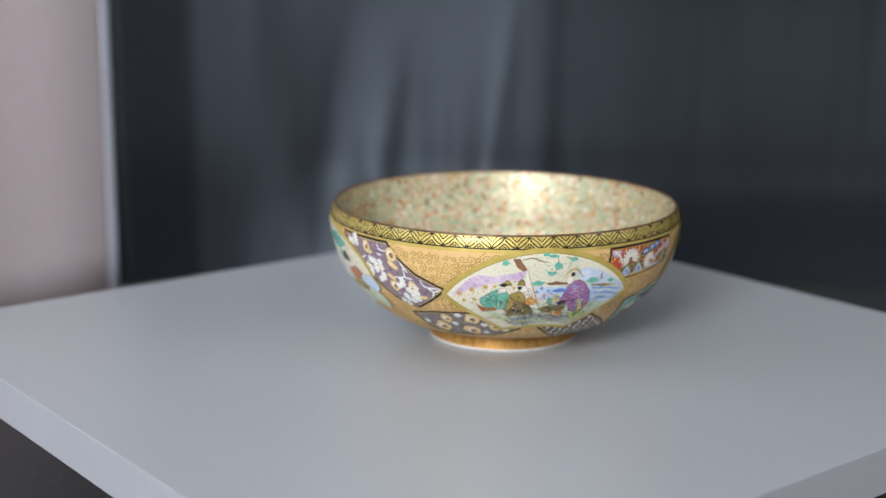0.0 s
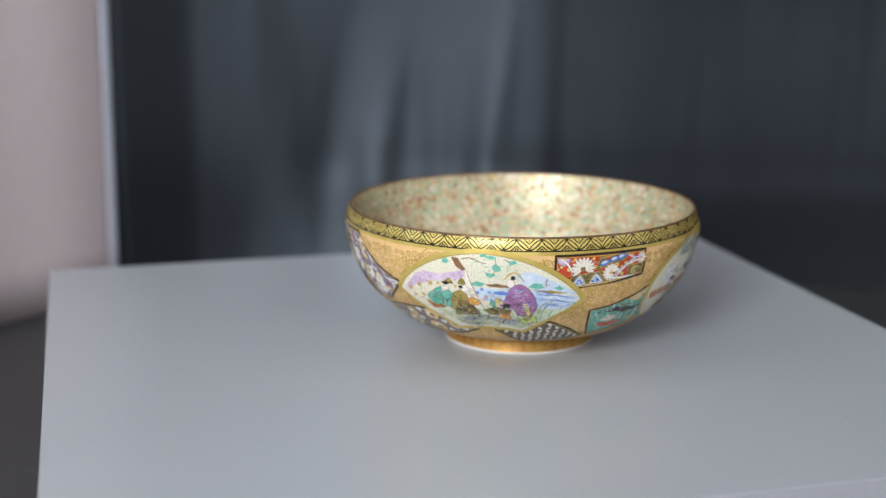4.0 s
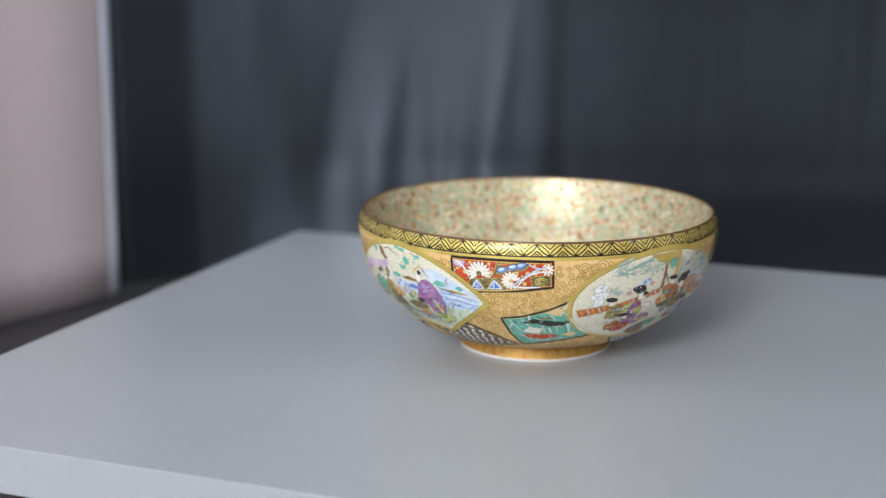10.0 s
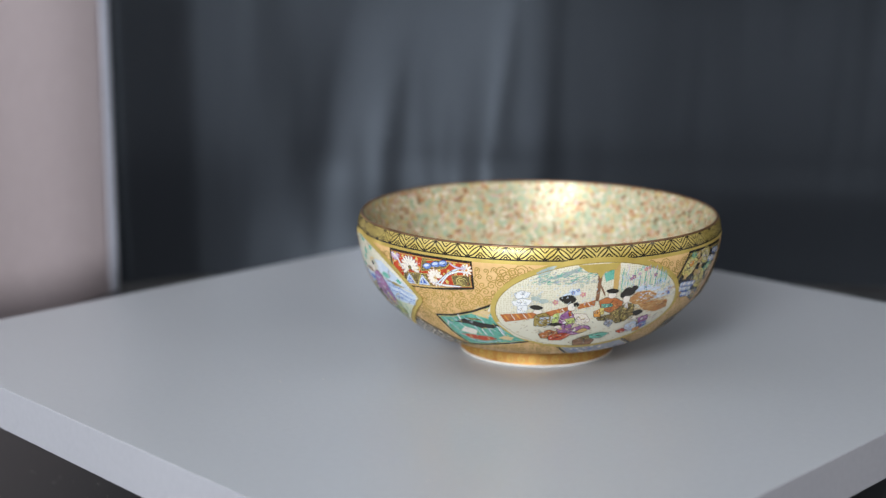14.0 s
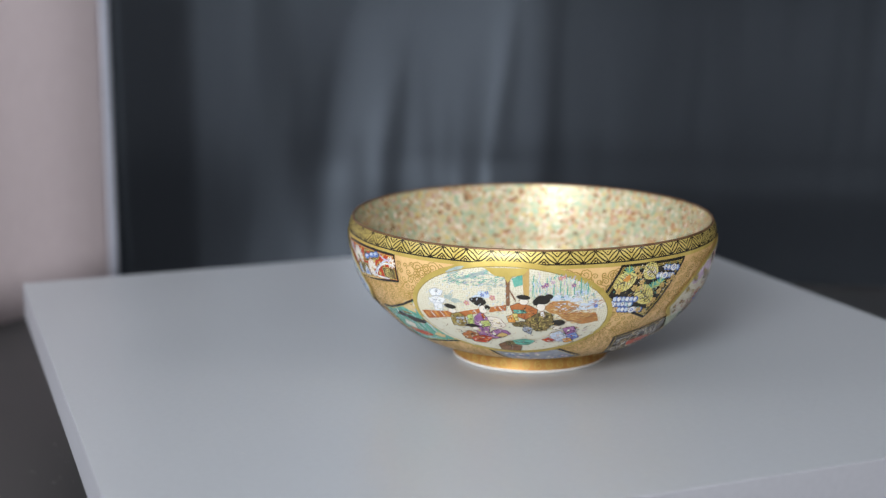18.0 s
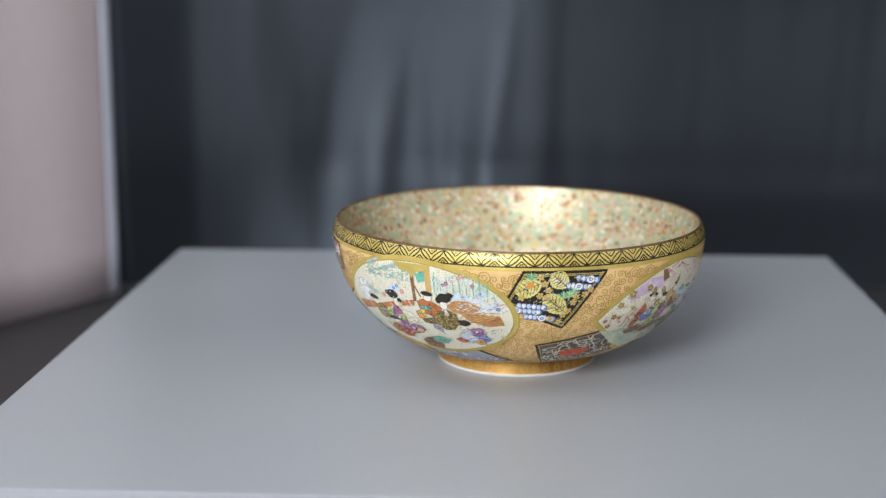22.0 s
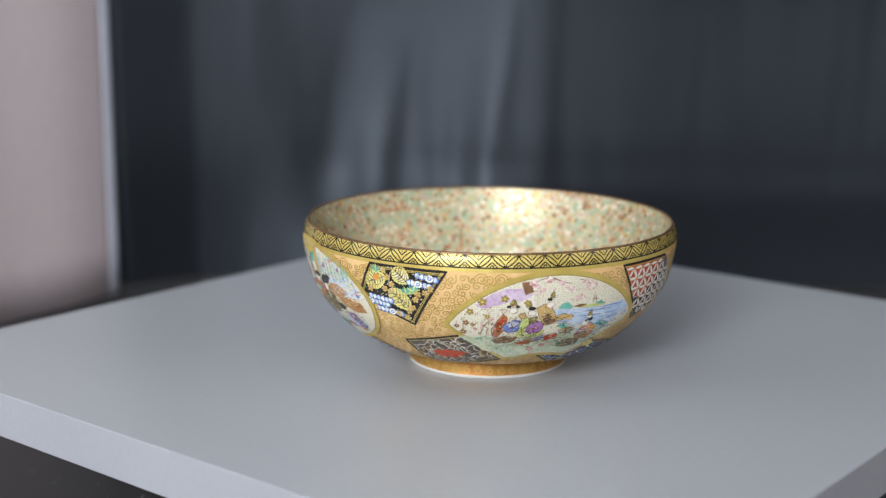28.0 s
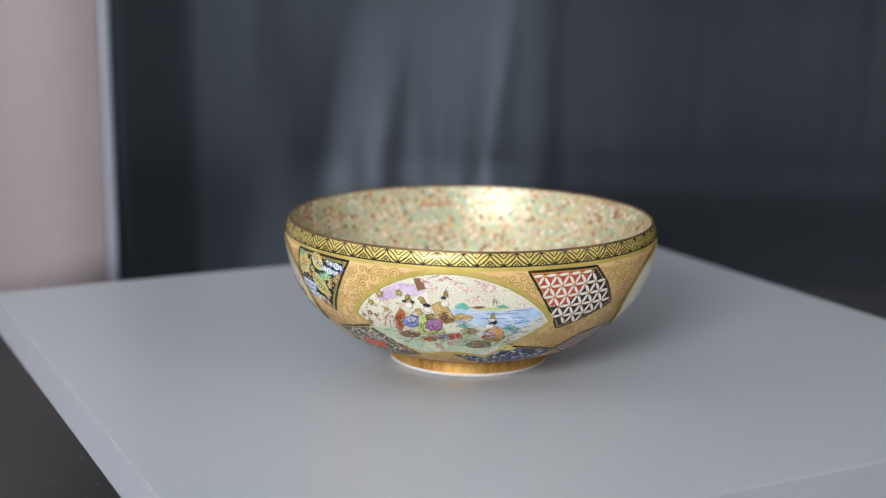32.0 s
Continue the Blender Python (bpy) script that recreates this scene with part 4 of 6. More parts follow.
    for phi, s in ((5.6, 0.893), (16.4, 0.800), (17.6, 0.815), (14.8, 0.795)):
        for k in range(7):
            a = radians(20 + 23 * k)
            x, y = f.local(phi, s - 0.012)
            stroke(f, "pine_needle", LIME if k % 3 == 0 else TEAL, 0.0075, (x, y), (x + 0.034 * math.cos(a), y + 0.038 * math.sin(a)))
    for phi, s in ((9.4, 0.862), (10.6, 0.828), (8.2, 0.800), (10.4, 0.79), (17.8, 0.760), (15.2, 0.690), (16.6, 0.712), (11.6, 0.668), (14.2, 0.650), (18.6, 0.79), (3.0, 0.79), (8.2, 0.895), (22.5, 0.825), (21.0, 0.80)):
        bloom(f, "gold_star", OCHRE, OLIVE, phi, s, 0.019)

    brushwork(f, "leaf_brushwork", [OCHRE, OLIVE, OLIVE, INK, TEAL, CREAM], 420, -0.26, 0.26, -0.2, 0.16, 0.013, 40, f.pts, 43)

    finish_folds(f)
    # low dark slip with white branches
    f = slip("dark slip with white branches and a red sun", SLATE, INK, (8.6, 0.456), (20, 0.505), (31, 0.556), (40, 0.45), (47, 0.34), (34, 0.26), (14, 0.200), (11, 0.32))
    rng = random.Random(3)
    for k in range(150):
        phi, s = rng.uniform(10, 42), rng.uniform(0.24, 0.53)
        x, y = f.local(phi, s)
        if not inside(f.pts, x, y, 0.027):
            continue
        a, l = rng.choice((0.5, 0.9, 2.4, 2.0)) + rng.uniform(-0.2, 0.2), rng.uniform(0.02, 0.032)
        stroke(f, "white_branch", CREAM if k % 3 else OCHRE, 0.0046, (x - l * math.cos(a), y - l * math.sin(a)), (x - 0.012 * math.sin(a), y + 0.012 * math.cos(a)), (x + l * math.cos(a), y + l * math.sin(a)))

    shape(f, "red_patch", RED, *[f.local(*p) for p in ((17.5, 0.385), (24.0, 0.412), (31.5, 0.398), (27.5, 0.335), (20.5, 0.325))])
    brushwork(f, "branch_brushwork", [WHITE, CREAM, YELLOW], 120, -0.3, 0.3, -0.2, 0.2, 0.03, 25, f.pts, 46)

    # red and black star lattice
    f = slip("red and black lattice slip with white petals", RED, INK, (79.6, 0.916), (90, 0.917), (101.8, 0.914), (107.5, 0.81), (112.0, 0.69), (102, 0.62), (92.2, 0.568), (86, 0.74))
    dark = spread([f.local(*p) for p in ((86.9, 0.717), (92.9, 0.727), (96.1, 0.781), (99.9, 0.811), (98.9, 0.908), (101.3, 0.908), (106.9, 0.808), (111.0, 0.696), (101.8, 0.632), (92.6, 0.585))], 0.02)
    part("black_half", filled(f, dark, f.next() + 0.0003), INK, f.ob, smooth=True)
    pitch = 0.067
    for i in range(-6, 7):
        for j in range(-6, 7):
            x, y = pitch * (i + 0.5 * (j % 2)), pitch * 0.87 * j
            for k in range(3):
                a = math.pi * k / 3 + 0.06
                px, py = x + pitch / 2 * math.cos(a), y + pitch / 2 * math.sin(a)
                if inside(f.pts, px, py, 0.020):
                    blob(f, "white_petal", CREAM, px, py, 0.0265, 0.0076, math.degrees(a), 0.0018, 0.0)
            if inside(f.pts, x, y, 0.02):
                blob(f, "gold_boss", ORANGE, x, y, 0.007, 0.007, 0, 0, 0)

    # low dark blue slip
    f = slip("navy slip with white flecks", NAVY, INK, (55, 0.395), (66, 0.43), (78, 0.44), (90, 0.40), (100.5, 0.345), (92, 0.22), (78, 0.17), (68, 0.21))
    rng = random.Random(4)
    for k in range(170):
        phi, s = rng.uniform(57, 99), rng.uniform(0.19, 0.42)
        x, y = f.local(phi, s)
        if inside(f.pts, x, y, 0.022):
            blob(f, "white_fleck", (WHITE, PALE_BLUE, BLUE, BLUE)[k % 4], x, y, 0.015, 0.0055, rng.choice((30, -30, 80)))
    spot(f, "gold_leaf", YELLOW, 79.0, 0.41, 0.026, 0.014, 10)

    brushwork(f, "fleck_brushwork", [WHITE, PALE_BLUE, YELLOW], 200, -0.34, 0.34, -0.14, 0.14, 0.014, 35, f.pts, 44)

    # low slip beyond it
    f = slip("plum slip with red blossoms", PLUM, INK, (98.8, 0.362), (106, 0.478), (117, 0.505), (128, 0.49), (126, 0.32), (112, 0.24))
    for phi, s in ((106, 0.40), (112, 0.45), (117, 0.40), (111, 0.34), (121, 0.45), (120, 0.34)):
        bloom(f, "red_blossom", RUST, YELLOW, phi, s, 0.026)

    # low slip with ring flowers
    f = slip("grey plum slip with ochre ring flowers", DUSK, INK, (-165.5, 0.468), (-154, 0.512), (-142, 0.530), (-131, 0.48), (-122, 0.385), (-132, 0.30), (-146, 0.27), (-161, 0.30))
    for phi, s, w in ((-154.5, 0.362, 0.046), (-141.0, 0.468, 0.040), (-142.0, 0.345, 0.046), (-132.5, 0.40, 0.036), (-151, 0.452, 0.03)):
        ring_flower(f, phi, s, w)
    for phi, s in ((-160.8, 0.40), (-148.2, 0.41), (-128.3, 0.37), (-136.2, 0.33), (-145.8, 0.50), (-136.5, 0.42)):
        bloom(f, "white_blossom", WHITE, YELLOW, phi, s, 0.021)

    # plum fan with ring flowers
    f = slip("purple fan-shaped slip with white and ochre flowers", PLUM, INK, (170, 0.925), (181, 0.925), (192.6, 0.925), (196.5, 0.845), (202.5, 0.765), (212.4, 0.690), (206, 0.60), (199.5, 0.522), (192.5, 0.565), (184, 0.68), (176, 0.80))
    for line in (((188.4, 0.906), (189.3, 0.872), (192.1, 0.87)), ((197.7, 0.788), (197.8, 0.737), (191.7, 0.725)), ((197.8, 0.737), (200.8, 0.729)), ((203.7, 0.736), (205.3, 0.693), (211.3, 0.693)), ((205.3, 0.693), (207.7, 0.666), (206.7, 0.61)), ((207.7, 0.666), (210.5, 0.685)), ((188, 0.847), (189.7, 0.841)), ((179, 0.789), (182.2, 0.817)), ((196.9, 0.824), (199.5, 0.765))):
        dab(f, "white_net", WHITE, 0.0085, *line)
    # ochre comma flowers with a brown eye, and clusters of white blossom between them
    for head, tail, size in (((183.1, 0.874), (185.6, 0.85), 0.034), ((193.9, 0.857), (195.9, 0.78), 0.04), ((193.1, 0.669), (191, 0.737), 0.036), ((200.5, 0.679), (205.3, 0.623), 0.036), ((177.7, 0.913), (178.8, 0.9), 0.02)):
        hx, hy = f.local(*head)
        tx, ty = f.local(*tail)
        bend = 0.35
        mx, my = (hx + tx) / 2 + bend * (ty - hy), (hy + ty) / 2 - bend * (tx - hx)
        stroke(f, "comma_edge", SEPIA, size * 1.00, (hx, hy), (mx, my), (tx, ty))
        stroke(f, "comma_tail", RING_OCHRE, size * 0.82, (hx, hy), (mx, my), (tx, ty))
        blob(f, "ring_petal", RING_OCHRE, hx, hy, size * 0.85, size, 20, 0.0022, 0.15)
        blob(f, "ring_glow", CREAM, hx - 0.004, hy + 0.006, size * 0.42, size * 0.42, 20, 0, 0.1)
        blob(f, "ring_eye", SEPIA, hx + 0.003, hy - 0.003, size * 0.34, size * 0.40, 20, 0, 0.1)
    for k, (phi, level) in enumerate(((186.6, 0.773), (184, 0.751), (186.2, 0.796), (186.7, 0.75), (182.7, 0.765), (188.6, 0.799), (183.7, 0.724), (184.6, 0.804), (188.9, 0.765), (178, 0.895), (175.7, 0.878), (177.4, 0.911), (178.2, 0.879), (174.3, 0.887), (199.7, 0.617), (197.4, 0.593), (199.8, 0.646), (199.4, 0.586), (196.7, 0.614), (201.6, 0.646), (196.5, 0.554), (198.5, 0.658), (201.5, 0.603), (194.7, 0.575), (201.5, 0.675), (196.8, 0.693), (195.3, 0.679), (196.8, 0.713), (189.5, 0.712), (187.8, 0.697), (189.4, 0.728))):
        bloom(f, "white_blossom", CREAM if k % 4 == 0 else WHITE, YELLOW, phi, level, 0.0225)
    brushwork(f, "net_brushwork", [MAUVE, MAUVE, INK, WHITE], 160, -0.4, 0.4, -0.24, 0.24, 0.012, 20, f.pts, 45)

    # low lattice of white leaves
    f = slip("black and gold slip with white leaf lattice", SLATE, INK, (-116, 0.40), (-106, 0.45), (-95, 0.487), (-86, 0.40), (-77.8, 0.297), (-90, 0.24), (-104, 0.200), (-110, 0.30))
    for i in range(-6, 7):
        for j in range(-5, 6):
            x, y = 0.042 * i, 0.036 * j
            if inside(f.pts, x, y, 0.022):
                blob(f, "white_leaf", CREAM, x, y, 0.0165, 0.0078, 55 if (i + j) % 2 else -55, 0, 0.2)

    # low slip under the veranda
    f = slip("grey lilac slip with white flecks", GREY, INK, (-39, 0.352), (-26, 0.39), (-12, 0.384), (0.5, 0.262), (-14, 0.18), (-30, 0.155))
    rng = random.Random(6)
    for k in range(50):
        phi, s = rng.uniform(-36, -3), rng.uniform(0.18, 0.37)
        x, y = f.local(phi, s)
        if inside(f.pts, x, y, 0.026):
            blob(f, "white_fleck", (WHITE, MAUVE, BLUE, CREAM)[k % 4], x, y, 0.012, 0.007, rng.choice((30, -30, 80)))


build_slips()


# ---- the four painted scenes ----
def scene_field(label, phi, s, half, up, down, pointed):
    field = Field(phi, s, 0.0066)
    pts = []
    n = 60
    for i in range(2 * n):
        if pointed:
            u = -math.cos(math.pi * i / n) if i < n else math.cos(math.pi * (i - n) / n)
            q = max(0.0, 1 - u * u)
            v = abs(u)
            low = (1 - v) / 0.58 * (0.92 + 0.08 * v) if v > 0.42 else 0.86 + 0.14 * (v / 0.42) ** 2
            y = -down * low if i < n else up * q ** 0.85
            pts.append((half * u, y))
        else:
            a = math.pi + math.pi * i / n
            pts.append((half * math.cos(a), (up if math.sin(a) > 0 else down) * math.sin(a)))
    field.pts = pts
    field.ob = part("scene_panel", filled(field, pts, 0.0, flat=True), IVORY, bowl, label, True)
    part("gold_border", band(field, pts, -0.004, 0.026, -0.0008), BORDER_GOLD, field.ob, smooth=True)
    part("border_line", band(field, pts, -0.002, 0.0015, 0.0004), OLIVE, field.ob, smooth=True)
    return field


PINE = scene_field("ivory panel painted with a picnic under a pine", -117.2, 0.665, 0.500, 0.258, 0.268, True)
PORCH = scene_field("ivory oval panel painted with a veranda and irises", -29.3, 0.65, 0.493, 0.280, 0.285, False)
RIVER = scene_field("ivory panel painted with a riverside party under cherry blossom", 57.6, 0.63, 0.494, 0.275, 0.285, True)
SHORE = scene_field("ivory panel painted with a shore", 152.0, 0.66, 0.50, 0.265, 0.27, False)

# the picnic under the pine
shape(PINE, "sky", PALE_BLUE, (0.157, 0.162), (0.253, 0.167), (0.390, 0.094), (0.475, 0.031), (0.261, 0.060), (0.181, 0.110))
shape(PINE, "water", WATER, (-0.043, 0.071), (0.133, 0.062), (0.261, 0.067), (0.485, 0.015), (0.444, -0.059), (0.306, -0.060), (0.136, -0.018), (-0.011, -0.007))
shape(PINE, "meadow", MEADOW, (-0.363, -0.056), (-0.183, -0.130), (-0.013, -0.055), (0.228, -0.052), (0.426, -0.066), (0.326, -0.155), (0.184, -0.240), (0.009, -0.208), (-0.103, -0.256), (-0.263, -0.143))
shape(PINE, "cloud", MAUVE, (-0.466, 0.011), (-0.387, 0.094), (-0.325, 0.137), (-0.239, 0.127), (-0.091, 0.167), (-0.103, 0.140), (-0.181, 0.100), (-0.274, 0.083), (-0.380, 0.040), (-0.458, -0.010))
shape(PINE, "cloud", MAUVE, (-0.165, 0.122), (-0.088, 0.164), (-0.098, 0.127), (-0.146, 0.097))
shape(PINE, "tent", CREAM, (-0.086, 0.161), (-0.070, 0.123), (-0.050, 0.056), (-0.009, -0.077), (-0.069, -0.059), (-0.097, 0.035))
shape(PINE, "hill", TEAL, (0.222, 0.086), (0.249, 0.108), (0.286, 0.104), (0.306, 0.079), (0.269, 0.071))
shape(PINE, "hill", TEAL, (0.350, 0.077), (0.375, 0.092), (0.402, 0.073), (0.379, 0.061))
shape(PINE, "bank", SEPIA, (0.008, 0.090), (0.070, 0.099), (0.132, 0.086), (0.127, 0.076), (0.034, 0.078))
shape(PINE, "shore", OLIVE, (0.232, 0.068), (0.334, 0.064), (0.427, 0.046), (0.337, 0.043))
shape(PINE, "hill", TEAL, (-0.065, 0.090), (-0.031, 0.108), (0.008, 0.097), (-0.009, 0.079), (-0.049, 0.077))
shape(PINE, "trunk", SEPIA, (-0.157, 0.231), (-0.123, 0.230), (-0.085, 0.170), (-0.103, 0.159), (-0.135, 0.183))
stroke(PINE, "branch", SEPIA, 0.006, (-0.112, 0.222), (-0.062, 0.234), (-0.013, 0.215), (0.020, 0.210))
stroke(PINE, "branch", SEPIA, 0.005, (0.101, 0.237), (0.128, 0.225), (0.155, 0.213))
stroke(PINE, "branch", SEPIA, 0.005, (0.060, 0.239), (0.066, 0.193), (0.048, 0.144))
stroke(PINE, "edge", SEPIA, 0.004, (-0.085, 0.167), (-0.065, 0.100), (-0.039, 0.021), (-0.003, -0.091))
blob(PINE, "pine_tuft", TEAL, -0.189, 0.206, 0.020, 0.013, 0)
blob(PINE, "pine_tuft", TEAL, 0.036, 0.242, 0.027, 0.009, 0)
blob(PINE, "pine_tuft", TEAL, 0.066, 0.187, 0.024, 0.019, 0)
blob(PINE, "pine_tuft", TEAL, 0.037, 0.147, 0.025, 0.013, 0)
blob(PINE, "pine_tuft", TEAL, 0.144, 0.219, 0.022, 0.012, 0)
blob(PINE, "pine_tuft", TEAL, 0.004, 0.252, 0.016, 0.009, 0)
flower(PINE, "leaf_mark", OCHRE, OLIVE, -0.427, 0.018, 0.017)
flower(PINE, "leaf_mark", OCHRE, OLIVE, -0.361, 0.047, 0.016)
flower(PINE, "leaf_mark", OCHRE, OLIVE, -0.289, 0.067, 0.015)
flower(PINE, "leaf_mark", OCHRE, OLIVE, -0.351, -0.014, 0.014)
flower(PINE, "leaf_mark", OCHRE, OLIVE, -0.407, -0.024, 0.013)
flower(PINE, "leaf_mark", OCHRE, OLIVE, -0.244, 0.073, 0.011)
flower(PINE, "leaf_mark", OCHRE, OLIVE, -0.148, 0.066, 0.011)
garment(PINE, "robe", RUST, (-0.345, -0.041), (-0.305, -0.072), (-0.236, -0.070), (-0.241, -0.089), (-0.314, -0.102))
garment(PINE, "robe", TEAL, (-0.323, -0.010), (-0.262, 0.036), (-0.228, 0.058), (-0.233, -0.005), (-0.241, -0.062), (-0.288, -0.074), (-0.318, -0.044))
garment(PINE, "robe", TEAL, (-0.233, 0.018), (-0.187, 0.041), (-0.166, 0.011), (-0.189, -0.077), (-0.235, -0.079))
blob(PINE, "disc", CREAM, -0.204, 0.050, 0.022, 0.016, 0)
blob(PINE, "cap", OLIVE, -0.181, 0.097, 0.024, 0.014, 0)
blob(PINE, "cap", INK, -0.201, 0.081, 0.015, 0.008, 0)
garment(PINE, "robe", OLIVE, (-0.164, 0.026), (-0.120, 0.048), (-0.095, 0.021), (-0.081, -0.019), (-0.110, -0.091), (-0.159, -0.111), (-0.195, -0.078), (-0.178, -0.013))
garment(PINE, "robe", UMBER, (-0.139, -0.025), (-0.084, -0.024), (-0.057, -0.063), (-0.030, -0.118), (-0.117, -0.132), (-0.192, -0.137))
garment(PINE, "drape", CREAM, (-0.089, 0.067), (-0.061, 0.056), (-0.046, -0.001), (-0.084, -0.020))
blob(PINE, "disc", CREAM, -0.099, 0.056, 0.023, 0.023, 0)
blob(PINE, "cap", OLIVE, -0.111, 0.103, 0.020, 0.017, 0)
blob(PINE, "cap", INK, -0.119, 0.065, 0.012, 0.010, 0)
garment(PINE, "fruit", ORANGE, (-0.089, -0.012), (-0.064, 0.009), (-0.021, -0.023), (-0.037, -0.044), (-0.080, -0.043))
flower(PINE, "flower", YELLOW, YELLOW, -0.053, -0.017, 0.011)
garment(PINE, "mat", GREY, (-0.175, -0.156), (-0.069, -0.142), (0.015, -0.104), (-0.001, -0.153), (-0.126, -0.182))
garment(PINE, "mat", SAGE, (-0.143, -0.201), (-0.023, -0.188), (-0.056, -0.232), (-0.114, -0.232))
garment(PINE, "robe", PURPLE, (0.116, 0.041), (0.146, 0.090), (0.187, 0.100), (0.223, 0.075), (0.256, 0.025), (0.272, -0.041), (0.258, -0.093), (0.229, -0.112), (0.172, -0.106), (0.150, -0.054), (0.106, -0.014))
garment(PINE, "robe", PURPLE, (0.062, -0.011), (0.120, 0.005), (0.181, -0.026), (0.153, -0.059), (0.092, -0.051))
garment(PINE, "sash", YELLOW, (0.198, -0.022), (0.216, -0.019), (0.242, -0.088), (0.228, -0.128))
garment(PINE, "skirt", LIME, (0.173, -0.127), (0.261, -0.109), (0.288, -0.169), (0.206, -0.187))
garment(PINE, "sleeve", YELLOW, (0.053, 0.004), (0.082, 0.023), (0.098, -0.018), (0.065, -0.039))
blob(PINE, "disc", CREAM, 0.134, 0.103, 0.022, 0.027, 0)
blob(PINE, "cap", INK, 0.147, 0.136, 0.012, 0.013, 0)
stroke(PINE, "scarf", OCHRE, 0.01, (0.103, 0.123), (0.130, 0.156), (0.162, 0.165), (0.203, 0.116))
blob(PINE, "cap", INK, 0.113, -0.038, 0.018, 0.014, 0)
garment(PINE, "tray", UMBER, (-0.015, -0.077), (0.062, -0.047), (0.138, -0.068), (0.125, -0.106), (0.030, -0.109))
garment(PINE, "fruit", ORANGE, (0.052, -0.128), (0.102, -0.096), (0.141, -0.126), (0.111, -0.164), (0.065, -0.160))
garment(PINE, "tray", GREY, (-0.013, -0.148), (0.061, -0.177), (0.146, -0.204), (0.186, -0.154), (0.126, -0.148), (0.046, -0.134))
garment(PINE, "tuft", TEAL, (0.027, -0.033), (0.036, 0.011), (0.053, -0.019), (0.056, -0.052))
flower(PINE, "flower", ROSE, YELLOW, 0.010, 0.017, 0.013)
flower(PINE, "flower", ROSE, YELLOW, 0.042, 0.025, 0.010)
flower(PINE, "flower", PINK, YELLOW, -0.011, -0.007, 0.012)
flower(PINE, "flower", PINK, YELLOW, -0.154, -0.202, 0.015)
flower(PINE, "flower", PINK, YELLOW, -0.092, -0.229, 0.015)
flower(PINE, "flower", PINK, YELLOW, -0.026, -0.211, 0.012)
flower(PINE, "flower", BLUE, YELLOW, -0.033, 0.040, 0.012)
flower(PINE, "flower", BLUE, YELLOW, -0.009, 0.062, 0.011)
flower(PINE, "flower", BLUE, YELLOW, 0.028, 0.046, 0.010)
flower(PINE, "flower", BLUE, YELLOW, 0.083, 0.001, 0.010)
flower(PINE, "flower", RUST, YELLOW, 0.124, -0.096, 0.011)
blob(PINE, "wave", BLUE, 0.088, 0.045, 0.040, 0.011, 0)
stroke(PINE, "wave", BLUE, 0.005, (0.272, 0.039), (0.362, 0.034), (0.466, 0.010))
stroke(PINE, "wave", BLUE, 0.005, (0.287, 0.013), (0.374, -0.000), (0.447, -0.018))
stroke(PINE, "wave", BLUE, 0.004, (0.300, -0.018), (0.364, -0.031), (0.421, -0.044))
stroke(PINE, "wave", WHITE, 0.004, (0.294, 0.027), (0.371, 0.015), (0.457, -0.004))
stroke(PINE, "reed", OLIVE, 0.004, (0.277, -0.130), (0.293, -0.034), (0.343, -0.002))
stroke(PINE, "reed", TEAL, 0.004, (0.299, -0.175), (0.299, -0.091), (0.319, -0.044))
stroke(PINE, "reed", TEAL, 0.004, (0.345, -0.136), (0.346, -0.085), (0.367, -0.064))
stroke(PINE, "reed", OLIVE, 0.004, (0.305, -0.055), (0.334, -0.024), (0.351, 0.005))
stroke(PINE, "mast", SEPIA, 0.003, (0.311, 0.086), (0.310, 0.129))
stroke(PINE, "mast", SEPIA, 0.003, (0.295, 0.100), (0.327, 0.098))
stroke(PINE, "mast", SEPIA, 0.003, (0.303, 0.109), (0.316, 0.129))
# the veranda oval
FLOOR_DOTS = dotted("dotted_floor_glaze", (0.80, 0.76, 0.60), (0.36, 0.31, 0.16), 900, 0.24)
shape(PORCH, "floor_wash", FLOOR_DOTS, (-0.498, -0.070), (0.000, 0.026), (0.402, -0.048), (0.456, -0.124), (0.313, -0.210), (0.045, -0.282), (-0.242, -0.258), (-0.407, -0.193))
shape(PORCH, "cloud", SAGE, (-0.294, 0.234), (-0.241, 0.263), (-0.197, 0.271), (-0.231, 0.235), (-0.278, 0.218))
shape(PORCH, "cloud", SAGE, (-0.230, 0.209), (-0.154, 0.237), (-0.100, 0.261), (-0.069, 0.272), (-0.090, 0.242), (-0.154, 0.219), (-0.211, 0.199))
ROCK = enamel("rock_brown", (0.34, 0.14, 0.04), (0.60, 0.33, 0.13), scale=70)
blob(PORCH, "mist", PALE_BLUE, 0.226, 0.123, 0.034, 0.016, 0)
blob(PORCH, "mist", PALE_BLUE, 0.274, 0.122, 0.024, 0.016, 0)
blob(PORCH, "mist", PALE_BLUE, 0.345, 0.147, 0.038, 0.019, 0)
blob(PORCH, "mist", PALE_BLUE, 0.359, 0.066, 0.051, 0.020, 0)
blob(PORCH, "mist", PALE_BLUE, 0.407, 0.089, 0.026, 0.020, 0)
blob(PORCH, "mist", PALE_BLUE, 0.321, 0.110, 0.033, 0.013, 0)
blob(PORCH, "eddy", BLUE, 0.256, 0.122, 0.009, 0.011, 0)
blob(PORCH, "eddy", BLUE, 0.339, 0.150, 0.009, 0.009, 0)
blob(PORCH, "eddy", BLUE, 0.421, 0.071, 0.012, 0.012, 0)
brushwork(PORCH, "iris_brushwork", [TEAL, MEADOW, MAUVE, PALE_BLUE], 230, 0.11, 0.42, 0.10, 0.23, 0.030, 88, PORCH.pts, 26)
